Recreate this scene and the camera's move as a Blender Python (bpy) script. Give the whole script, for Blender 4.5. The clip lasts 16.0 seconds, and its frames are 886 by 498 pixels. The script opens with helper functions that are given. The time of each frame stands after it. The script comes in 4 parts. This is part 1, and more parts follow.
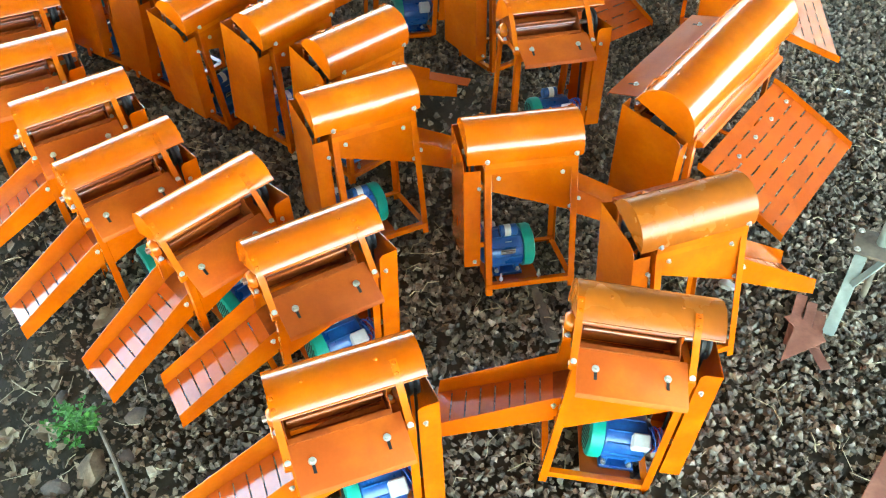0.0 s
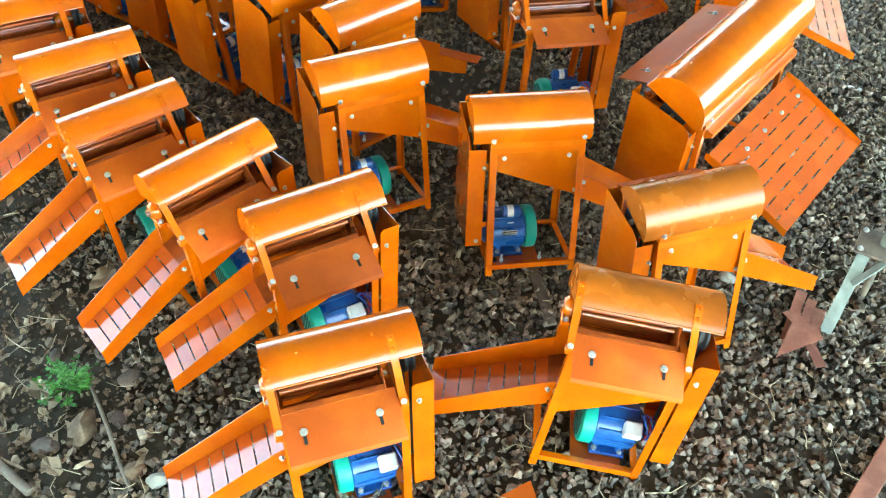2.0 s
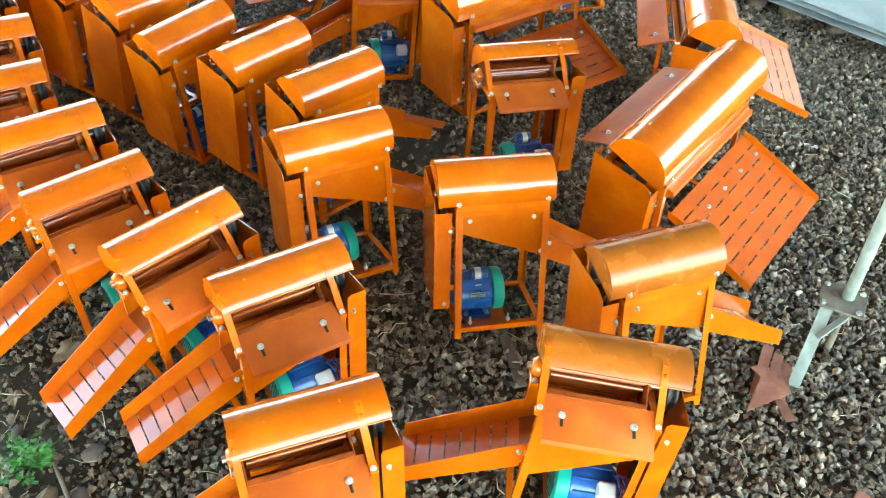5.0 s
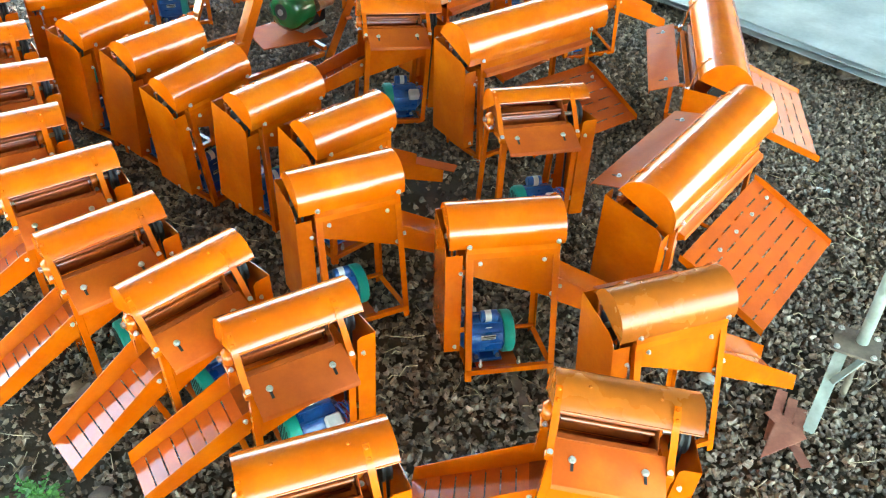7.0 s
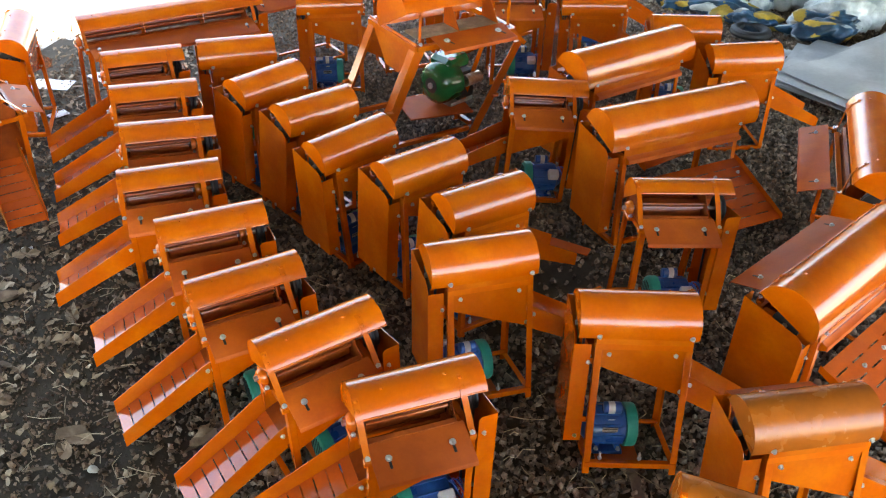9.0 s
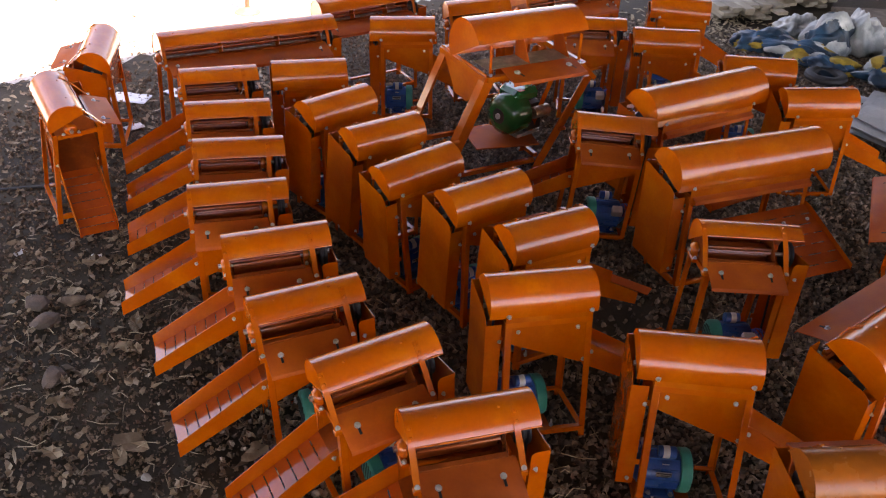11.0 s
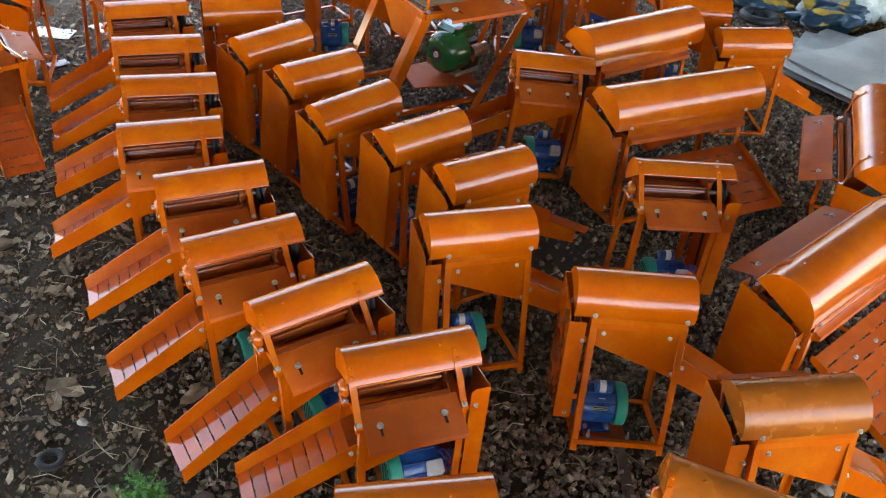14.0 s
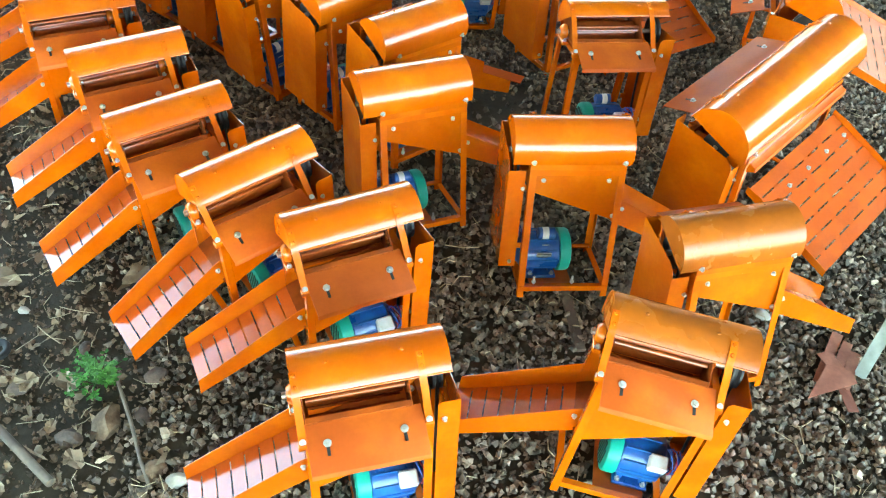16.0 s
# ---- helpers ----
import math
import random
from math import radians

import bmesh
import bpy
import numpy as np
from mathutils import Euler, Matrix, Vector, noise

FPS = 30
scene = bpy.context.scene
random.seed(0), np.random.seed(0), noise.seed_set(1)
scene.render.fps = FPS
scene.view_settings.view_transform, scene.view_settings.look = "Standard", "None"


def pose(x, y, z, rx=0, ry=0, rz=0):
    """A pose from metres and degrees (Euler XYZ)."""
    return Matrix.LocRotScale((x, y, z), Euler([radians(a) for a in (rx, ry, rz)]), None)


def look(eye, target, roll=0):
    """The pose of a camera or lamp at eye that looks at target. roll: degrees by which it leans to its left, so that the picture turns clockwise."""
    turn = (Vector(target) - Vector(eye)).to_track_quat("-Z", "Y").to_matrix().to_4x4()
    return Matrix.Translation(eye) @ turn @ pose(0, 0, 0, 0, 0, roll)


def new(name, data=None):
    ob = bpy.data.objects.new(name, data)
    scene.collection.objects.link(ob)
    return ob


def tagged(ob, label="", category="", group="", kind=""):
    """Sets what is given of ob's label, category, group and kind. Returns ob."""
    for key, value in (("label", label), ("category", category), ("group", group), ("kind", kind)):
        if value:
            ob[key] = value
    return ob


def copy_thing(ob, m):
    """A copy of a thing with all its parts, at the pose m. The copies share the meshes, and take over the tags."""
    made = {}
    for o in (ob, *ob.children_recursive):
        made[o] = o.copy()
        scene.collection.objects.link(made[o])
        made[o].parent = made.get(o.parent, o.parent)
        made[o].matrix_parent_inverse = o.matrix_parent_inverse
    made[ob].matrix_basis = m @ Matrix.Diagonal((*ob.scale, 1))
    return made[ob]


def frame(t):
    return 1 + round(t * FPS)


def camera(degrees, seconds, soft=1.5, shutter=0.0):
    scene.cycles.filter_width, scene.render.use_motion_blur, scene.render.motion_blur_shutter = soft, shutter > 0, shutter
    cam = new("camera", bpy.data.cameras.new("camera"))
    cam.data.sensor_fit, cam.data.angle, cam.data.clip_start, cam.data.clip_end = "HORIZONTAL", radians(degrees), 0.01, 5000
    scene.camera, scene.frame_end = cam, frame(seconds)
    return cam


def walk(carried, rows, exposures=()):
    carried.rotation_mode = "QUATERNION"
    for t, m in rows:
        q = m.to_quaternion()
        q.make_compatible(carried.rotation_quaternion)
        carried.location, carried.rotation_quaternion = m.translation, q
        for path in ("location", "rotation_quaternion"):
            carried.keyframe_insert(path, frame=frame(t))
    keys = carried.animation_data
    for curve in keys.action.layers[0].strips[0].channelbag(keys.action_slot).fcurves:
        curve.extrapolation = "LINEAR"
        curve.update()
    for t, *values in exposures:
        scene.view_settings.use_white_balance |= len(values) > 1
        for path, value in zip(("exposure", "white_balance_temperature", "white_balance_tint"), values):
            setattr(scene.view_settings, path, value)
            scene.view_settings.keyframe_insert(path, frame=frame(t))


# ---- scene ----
# ---- camera ----
cam = camera(52.22, 16.0, soft=1.2)
PATH = [
    (0, 0.2173, -0.0509, 3.4288, 3.110, -43.225, -0.072),
    (0.5, 0.2199, -0.0509, 3.4065, 2.619, -44.576, 0.798),
    (1, 0.2216, -0.0454, 3.4017, 2.261, -45.303, 1.680),
    (1.5, 0.2099, -0.0371, 3.4091, 2.610, -45.200, 2.621),
    (2, 0.2044, -0.0332, 3.4132, 2.939, -44.665, 3.022),
    (2.5, 0.2028, -0.0432, 3.4070, 3.222, -43.885, 3.330),
    (3, 0.2122, -0.0481, 3.4094, 3.595, -42.768, 3.186),
    (3.5, 0.2176, -0.0464, 3.4082, 3.090, -41.593, 3.006),
    (4, 0.2238, -0.0425, 3.4115, 1.729, -41.191, 3.215),
    (4.2, 0.2255, -0.0406, 3.4137, 1.058, -41.066, 3.395),
    (6.5, 0.2375, -0.0419, 3.4233, 1.382, -38.766, 2.321),
    (7, 0.2414, -0.0433, 3.4194, 2.090, -37.851, 2.459),
    (7.5, 0.2318, -0.0381, 3.4276, 3.606, -36.853, 2.749),
    (8, 0.2137, -0.0448, 3.4456, 7.206, -35.353, 2.428),
    (8.5, 0.2033, -0.0477, 3.4517, 9.787, -34.444, 2.237),
    (9, 0.1794, -0.0352, 3.4715, 11.716, -33.837, 2.334),
    (9.5, 0.1734, -0.0263, 3.4826, 13.516, -32.995, 2.233),
    (10, 0.1614, -0.0297, 3.4816, 14.778, -32.591, 2.117),
    (10.2, 0.1589, -0.0295, 3.4817, 15.815, -32.532, 2.351),
    (12.3, 0.1179, -0.0546, 3.4822, 15.164, -31.802, 4.468),
    (12.5, 0.1129, -0.0399, 3.4905, 15.094, -31.688, 4.567),
    (13, 0.1161, -0.0526, 3.4931, 14.903, -30.980, 4.855),
    (13.5, 0.1187, -0.0468, 3.4879, 13.730, -30.799, 5.347),
    (14, 0.1391, -0.0318, 3.4646, 10.914, -35.677, 5.727),
    (14.5, 0.1496, -0.0206, 3.4493, 7.261, -40.847, 6.125),
    (15, 0.1563, -0.0104, 3.4201, 5.778, -43.003, 5.688),
    (15.5, 0.1574, -0.0157, 3.4134, 5.358, -43.803, 5.358),
    (16, 0.1669, -0.0168, 3.4047, 5.343, -43.828, 4.999),
]
EXPOSURE = [(t, stops + 2.57, kelvin, tint) for t, stops, kelvin, tint in (
    (0.0, 2.0, 7700, -13), (4.2, 2.0, 7700, -13), (7.0, 2.0, 7700, -12), (7.5, 1.95, 7700, -12), (8.0, 1.66, 7900, -6), (8.5, 1.3, 8100, 3), (9.0, 1.02, 8400, 9), (9.5, 0.74, 8700, 17), (10.0, 0.36, 9000, 30),
    (12.5, 0.06, 9200, 33), (13.0, 0.02, 9200, 33), (13.5, -0.06, 9200, 31), (14.0, 0.74, 8300, 10), (14.5, 1.72, 8000, -8), (15.0, 2.0, 7700, -13), (16.0, 2.0, 7700, -13))]
walk(cam, [(t, pose(x, y, z, 90 + pitch, 0, yaw) @ pose(0, 0, 0, 0, 0, roll)) for t, x, y, z, yaw, pitch, roll in PATH], EXPOSURE)

# ---- sky, sun and the open sides of the shed ----
world = bpy.data.worlds.new("sky")
scene.world = world
world.use_nodes = True
wn = world.node_tree
sky = wn.nodes.new("ShaderNodeTexSky")
sky.sky_type, sky.sun_disc = "NISHITA", False
sky.sun_elevation, sky.sun_rotation = radians(75), radians(122)
wn.nodes["Background"].inputs["Strength"].default_value = 0.15
wn.links.new(sky.outputs["Color"], wn.nodes["Background"].inputs["Color"])
sun = new("sun", bpy.data.lights.new("sun", "SUN"))
sun.data.energy, sun.data.angle, sun.data.color = 5.0, radians(0.5), (1.0, 0.95, 0.86)
sun.matrix_world = look((2.6, -1.6, 12), (0, 0, 0))


# ---- materials ----
def mat(name, colour, rough=0.5, metal=0.0, vary=0.15, scale=6.0, fine=60.0, bump=0.0, coat=0.0, second=None, mix_low=0.45, mix_high=0.65, rough_vary=0.12, ior=1.5, per_object=0.0, island=0.0, bump_scale=None, detail=6):
    m = bpy.data.materials.new(name)
    m.use_nodes = True
    t, L = m.node_tree, m.node_tree.links
    b = t.nodes["Principled BSDF"]
    co = t.nodes.new("ShaderNodeTexCoord")
    big = t.nodes.new("ShaderNodeTexNoise")
    big.inputs["Scale"].default_value, big.inputs["Detail"].default_value = scale, detail
    small = t.nodes.new("ShaderNodeTexNoise")
    small.inputs["Scale"].default_value, small.inputs["Detail"].default_value = fine, 3
    shift = t.nodes.new("ShaderNodeVectorMath")
    info = t.nodes.new("ShaderNodeObjectInfo")
    spread = t.nodes.new("ShaderNodeVectorMath")
    spread.operation = "SCALE"
    spread.inputs["Scale"].default_value = 17.0
    cmb = t.nodes.new("ShaderNodeCombineXYZ")
    for k in range(3):
        L.new(info.outputs["Random"], cmb.inputs[k])
    L.new(cmb.outputs[0], spread.inputs[0])
    L.new(co.outputs["Object"], shift.inputs[0])
    L.new(spread.outputs[0], shift.inputs[1])
    for n in (big, small):
        L.new(shift.outputs[0], n.inputs["Vector"])
    # broad tone
    ramp = t.nodes.new("ShaderNodeValToRGB")
    e = ramp.color_ramp.elements
    e[0].position, e[1].position = mix_low, mix_high
    c2 = second or tuple(v * (1 - 2 * vary) for v in colour)
    e[0].color, e[1].color = (*c2, 1), (*colour, 1)
    L.new(big.outputs["Fac"], ramp.inputs["Fac"])
    hsv = t.nodes.new("ShaderNodeHueSaturation")
    L.new(ramp.outputs["Color"], hsv.inputs["Color"])
    v1 = t.nodes.new("ShaderNodeMapRange")
    v1.inputs["To Min"].default_value, v1.inputs["To Max"].default_value = 1 - vary, 1 + vary
    L.new(small.outputs["Fac"], v1.inputs["Value"])
    last = v1.outputs[0]
    if per_object or island:
        src = info.outputs["Random"]
        if island:
            geo = t.nodes.new("ShaderNodeNewGeometry")
            src = geo.outputs["Random Per Island"]
        v2 = t.nodes.new("ShaderNodeMapRange")
        amount = per_object or island
        v2.inputs["To Min"].default_value, v2.inputs["To Max"].default_value = 1 - amount, 1 + amount
        L.new(src, v2.inputs["Value"])
        mul = t.nodes.new("ShaderNodeMath")
        mul.operation = "MULTIPLY"
        L.new(last, mul.inputs[0])
        L.new(v2.outputs[0], mul.inputs[1])
        last = mul.outputs[0]
    L.new(last, hsv.inputs["Value"])
    L.new(hsv.outputs["Color"], b.inputs["Base Color"])
    r = t.nodes.new("ShaderNodeMapRange")
    r.inputs["To Min"].default_value, r.inputs["To Max"].default_value = max(0.02, rough - rough_vary), min(1, rough + rough_vary)
    L.new(big.outputs["Fac"], r.inputs["Value"])
    L.new(r.outputs[0], b.inputs["Roughness"])
    b.inputs["Metallic"].default_value = metal
    b.inputs["IOR"].default_value = ior
    b.inputs["Coat Weight"].default_value = coat
    b.inputs["Coat Roughness"].default_value = 0.12
    if bump:
        bn = t.nodes.new("ShaderNodeTexNoise")
        bn.inputs["Scale"].default_value, bn.inputs["Detail"].default_value = bump_scale or fine, 4
        L.new(shift.outputs[0], bn.inputs["Vector"])
        bp = t.nodes.new("ShaderNodeBump")
        bp.inputs["Strength"].default_value, bp.inputs["Distance"].default_value = bump, 0.01
        L.new(bn.outputs["Fac"], bp.inputs["Height"])
        L.new(bp.outputs["Normal"], b.inputs["Normal"])
    return m


ORANGE = mat("orange_enamel", (0.61, 0.130, 0.005), 0.19, vary=0.12, scale=4.5, fine=45, bump=0.035, coat=0.16, second=(0.53, 0.092, 0.004), per_object=0.1, rough_vary=0.08, bump_scale=7, ior=1.6)
ORANGE_AGED = mat("browned_orange_enamel", (0.41, 0.104, 0.010), 0.26, vary=0.18, scale=5, fine=22, bump=0.03, second=(0.28, 0.071, 0.010), rough_vary=0.1, bump_scale=7, ior=1.5, mix_low=0.33, mix_high=0.68)
ORANGE_DULL = mat("orange_primer", (0.52, 0.103, 0.009), 0.55, vary=0.1, scale=5, fine=70, bump=0.06, ior=1.33, second=(0.42, 0.072, 0.009), per_object=0.14)
CHUTE_PAINT = mat("chute_paint", (0.56, 0.094, 0.011), 0.16, vary=0.1, scale=6, fine=60, coat=0.6, second=(0.44, 0.072, 0.012), per_object=0.1, bump=0.02, bump_scale=10, ior=1.6)
# Brown paint darkened to carry the shade inside chamber and hopper.
SHADE_BROWN = mat("shade_brown_paint", (0.34, 0.066, 0.010), 0.22, vary=0.15, scale=6, fine=60, bump=0.04, second=(0.22, 0.042, 0.009), per_object=0.1, bump_scale=12)
ZINC = mat("zinc_bolt", (0.64, 0.63, 0.60), 0.36, metal=0.5, vary=0.1, scale=40, fine=200)
STEEL = mat("bare_steel", (0.5, 0.47, 0.44), 0.32, metal=0.9, vary=0.15, scale=20, fine=120, second=(0.36, 0.27, 0.2))
BLUE = mat("blue_motor_paint", (0.012, 0.12, 0.40), 0.3, vary=0.12, scale=10, fine=80, coat=0.4, second=(0.008, 0.075, 0.29))
TEAL = mat("teal_plastic", (0.012, 0.36, 0.27), 0.4, vary=0.08, scale=12, fine=80)
GREEN = mat("green_engine_paint", (0.006, 0.135, 0.036), 0.2, vary=0.1, scale=10, fine=80, coat=0.5)
WHITE = mat("white_label", (0.78, 0.79, 0.78), 0.45, vary=0.06, scale=20, fine=120)
SILVER = mat("silver_plate", (0.6, 0.6, 0.58), 0.35, metal=0.6, vary=0.1, scale=30, fine=150)
BLACK = mat("black_rubber", (0.02, 0.02, 0.02), 0.6, vary=0.2, scale=20, fine=120)
WIRE_BLUE = mat("blue_wire", (0.02, 0.12, 0.55), 0.4, vary=0.1)
WIRE_RED = mat("red_wire", (0.5, 0.03, 0.03), 0.4, vary=0.1)
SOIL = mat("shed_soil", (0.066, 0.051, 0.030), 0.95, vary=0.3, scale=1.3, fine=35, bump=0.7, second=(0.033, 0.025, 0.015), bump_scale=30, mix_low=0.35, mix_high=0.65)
STONE = mat("crushed_stone", (0.300, 0.232, 0.170), 0.65, vary=0.25, scale=14, fine=120, second=(0.110, 0.083, 0.059), island=0.62, bump=0.25, bump_scale=90)
STONE_BROWN = mat("brown_crushed_stone", (0.21, 0.145, 0.092), 0.8, vary=0.25, scale=14, fine=120, second=(0.10, 0.062, 0.035), island=0.55, bump=0.25, bump_scale=90)
PEBBLE_DARK = mat("brown_stone", (0.17, 0.115, 0.085), 0.85, vary=0.25, scale=14, fine=120, second=(0.10, 0.075, 0.06), per_object=0.3, bump=0.3, bump_scale=60)
LEAF_DRY = mat("dry_leaf", (0.36, 0.29, 0.20), 0.85, vary=0.3, scale=8, fine=60, second=(0.20, 0.14, 0.085), island=0.45)
STRAW = mat("dry_straw", (0.52, 0.43, 0.28), 0.8, vary=0.2, scale=9, fine=60, island=0.35)
PALE_STONE = mat("pale_stone", (0.36, 0.33, 0.28), 0.8, vary=0.2, scale=14, fine=90, second=(0.34, 0.31, 0.26), bump=0.3, bump_scale=60)
LEAF_GREEN = mat("green_leaf", (0.075, 0.25, 0.032), 0.55, vary=0.2, scale=20, fine=90, island=0.35)
# Paler copy of the ground; the yard's sunlight is put into its colour.
SUN_PALED_GROUND = mat("sun_paled_ground", (0.62, 0.60, 0.56), 0.9, vary=0.15, scale=0.8, fine=20, bump=0.2, second=(0.5, 0.47, 0.42))
SHEET = mat("galvanised_sheet", (0.52, 0.565, 0.555), 0.4, metal=0.2, vary=0.12, scale=1.6, fine=30, second=(0.33, 0.365, 0.37), bump=0.05, bump_scale=4)
TIMBER = mat("sawn_timber", (0.40, 0.35, 0.26), 0.75, vary=0.15, scale=5, fine=50, second=(0.28, 0.245, 0.18), per_object=0.2, bump=0.15)
OLD_WOOD = mat("weathered_wood", (0.20, 0.16, 0.12), 0.8, vary=0.2, scale=8, fine=60, second=(0.12, 0.095, 0.075), bump=0.3)
PALE_WOOD = mat("pale_painted_wood", (0.30, 0.345, 0.315), 0.6, vary=0.15, scale=8, fine=60, second=(0.20, 0.225, 0.205), bump=0.15)
SACK_BLUE = mat("blue_woven_sack", (0.012, 0.085, 0.16), 0.4, vary=0.2, scale=5, fine=80, second=(0.010, 0.035, 0.06), bump=0.3)
SACK_WHITE = mat("white_woven_sack", (0.66, 0.70, 0.68), 0.45, vary=0.2, scale=6, fine=80, second=(0.34, 0.39, 0.39), bump=0.15)
SACK_GOLD = mat("yellow_print", (0.55, 0.36, 0.05), 0.55, vary=0.2, scale=9, fine=80)
ROOF_MAT = mat("roof_sheet", (0.05, 0.045, 0.04), 0.7, vary=0.2, scale=1.5, fine=20, second=(0.03, 0.027, 0.024))
GLARE_WALL = mat("glare_wall_grey", (0.20, 0.18, 0.15), 0.9, vary=0.15, scale=0.7, fine=15, second=(0.14, 0.125, 0.105))
HOSE = mat("black_hose", (0.03, 0.03, 0.03), 0.5, vary=0.2)
PLASTIC_PINK = mat("pink_plastic", (0.52, 0.30, 0.28), 0.45, vary=0.1)
RUSTY = mat("rust_red_offcut", (0.36, 0.14, 0.09), 0.65, vary=0.2, scale=10, fine=70, second=(0.26, 0.095, 0.062), per_object=0.25)


# ---- mesh helpers ----
class Shape:
    """Collects closed pieces of one mesh."""

    def __init__(self):
        self.v, self.f = [], []

    def add(self, verts, faces, m=None):
        n = len(self.v)
        self.v += [tuple(m @ Vector(p)) if m else tuple(p) for p in verts]
        self.f += [tuple(i + n for i in f) for f in faces]
        return self

    def box(self, c, s, m=None):
        x, y, z = (k / 2 for k in s)
        vs = [(c[0] + a * x, c[1] + b * y, c[2] + d * z) for a in (-1, 1) for b in (-1, 1) for d in (-1, 1)]
        return self.add(vs, [(0, 1, 3, 2), (4, 6, 7, 5), (0, 4, 5, 1), (2, 3, 7, 6), (0, 2, 6, 4), (1, 5, 7, 3)], m)

    def bar(self, a, b, w, h, up=(0, 0, 1)):
        """A square bar from a to b."""
        a, b = Vector(a), Vector(b)
        d = (b - a).normalized()
        side = d.cross(Vector(up))
        side = side.normalized() if side.length > 1e-4 else Vector((1, 0, 0))
        top = side.cross(d)
        vs = [p + side * (i * w / 2) + top * (j * h / 2) for p in (a, b) for i, j in ((-1, -1), (1, -1), (1, 1), (-1, 1))]
        return self.add(vs, [(0, 1, 2, 3), (7, 6, 5, 4), (0, 4, 5, 1), (1, 5, 6, 2), (2, 6, 7, 3), (3, 7, 4, 0)])

    def angle(self, a, b, w, t, xdir, ydir):
        """Angle iron from a to b: two flanges from the corner line along xdir and ydir."""
        a, b, X, Y = Vector(a), Vector(b), Vector(xdir), Vector(ydir)
        prof = [(0, 0), (w, 0), (w, t), (t, t), (t, w), (0, w)]
        vs = [p + X * i + Y * j for p in (a, b) for i, j in prof]
        fs = [(0, 1, 2, 3, 4, 5), (11, 10, 9, 8, 7, 6)] + [(i, i + 6, (i + 1) % 6 + 6, (i + 1) % 6) for i in range(6)]
        return self.add(vs, fs)

    def prism(self, poly, a, b, axis="x"):
        """A flat outline (pairs) drawn out from a to b along an axis."""
        put = {"x": lambda p, q: (q, p[0], p[1]), "y": lambda p, q: (p[0], q, p[1]), "z": lambda p, q: (p[0], p[1], q)}[axis]
        n = len(poly)
        vs = [put(p, a) for p in poly] + [put(p, b) for p in poly]
        fs = [tuple(range(n)), tuple(range(2 * n - 1, n - 1, -1))] + [(i, i + n, (i + 1) % n + n, (i + 1) % n) for i in range(n)]
        return self.add(vs, fs)

    def shell(self, line, t, a, b):
        """A bent sheet: the line (y, z pairs) with a thickness t, drawn out along x."""
        inner = []
        for i, p in enumerate(line):
            q, r = line[max(0, i - 1)], line[min(len(line) - 1, i + 1)]
            d = Vector((r[0] - q[0], r[1] - q[1])).normalized()
            inner.append((p[0] - d.y * t, p[1] + d.x * t))
        n = len(line)
        vs = [(x, *p) for x in (a, b) for row in (line, inner) for p in row]
        fs = []
        for i in range(n - 1):
            fs += [(i, i + 1, 2 * n + i + 1, 2 * n + i), (n + i + 1, n + i, 3 * n + i, 3 * n + i + 1)]
            fs += [(i + 1, i, n + i, n + i + 1), (2 * n + i, 2 * n + i + 1, 3 * n + i + 1, 3 * n + i)]
        fs += [(0, 2 * n, 3 * n, n), (n - 1, 2 * n - 1, 4 * n - 1, 3 * n - 1)]
        return self.add(vs, fs)

    def tube(self, a, b, r, n=16, r2=None, rings=((0, 1), (1, 1))):
        """A round body from a to b; rings give (share of the length, share of the radius)."""
        a, b = Vector(a), Vector(b)
        d = (b - a).normalized()
        u = d.orthogonal().normalized()
        w = d.cross(u)
        vs, fs = [], []
        for s, k in rings:
            rr = (r + ((r2 if r2 is not None else r) - r) * s) * k
            vs += [a + (b - a) * s + (u * math.cos(6.28319 * i / n) + w * math.sin(6.28319 * i / n)) * rr for i in range(n)]
        for j in range(len(rings) - 1):
            fs += [(j * n + i, j * n + (i + 1) % n, (j + 1) * n + (i + 1) % n, (j + 1) * n + i) for i in range(n)]
        fs += [tuple(range(n - 1, -1, -1)), tuple(range((len(rings) - 1) * n, len(rings) * n))]
        return self.add(vs, fs)

    def path(self, pts, r, n=6):
        """A round wire through points."""
        pts = [Vector(p) for p in pts]
        vs, fs = [], []
        for i, p in enumerate(pts):
            d = (pts[min(i + 1, len(pts) - 1)] - pts[max(i - 1, 0)]).normalized()
            u = d.orthogonal().normalized() if i == 0 else (u - d * u.dot(d)).normalized()
            w = d.cross(u)
            vs += [p + (u * math.cos(6.28319 * k / n) + w * math.sin(6.28319 * k / n)) * r for k in range(n)]
        for j in range(len(pts) - 1):
            fs += [(j * n + k, j * n + (k + 1) % n, (j + 1) * n + (k + 1) % n, (j + 1) * n + k) for k in range(n)]
        fs += [tuple(range(n - 1, -1, -1)), tuple(range((len(pts) - 1) * n, len(pts) * n))]
        return self.add(vs, fs)

    def mesh(self, name, material, bevel=0.0, smooth=35):
        me = bpy.data.meshes.new(name)
        me.from_pydata(self.v, [], self.f)
        bm = bmesh.new()
        bm.from_mesh(me)
        bmesh.ops.recalc_face_normals(bm, faces=bm.faces)
        if bevel:
            sharp = [e for e in bm.edges if len(e.link_faces) == 2 and e.calc_face_angle(0) > 0.6]
            bmesh.ops.bevel(bm, geom=sharp, offset=bevel, segments=1, affect="EDGES", clamp_overlap=True)
        bm.to_mesh(me)
        bm.free()
        me.materials.append(material)
        if smooth:
            me.shade_smooth()
            me.set_sharp_from_angle(angle=radians(smooth))
        return me


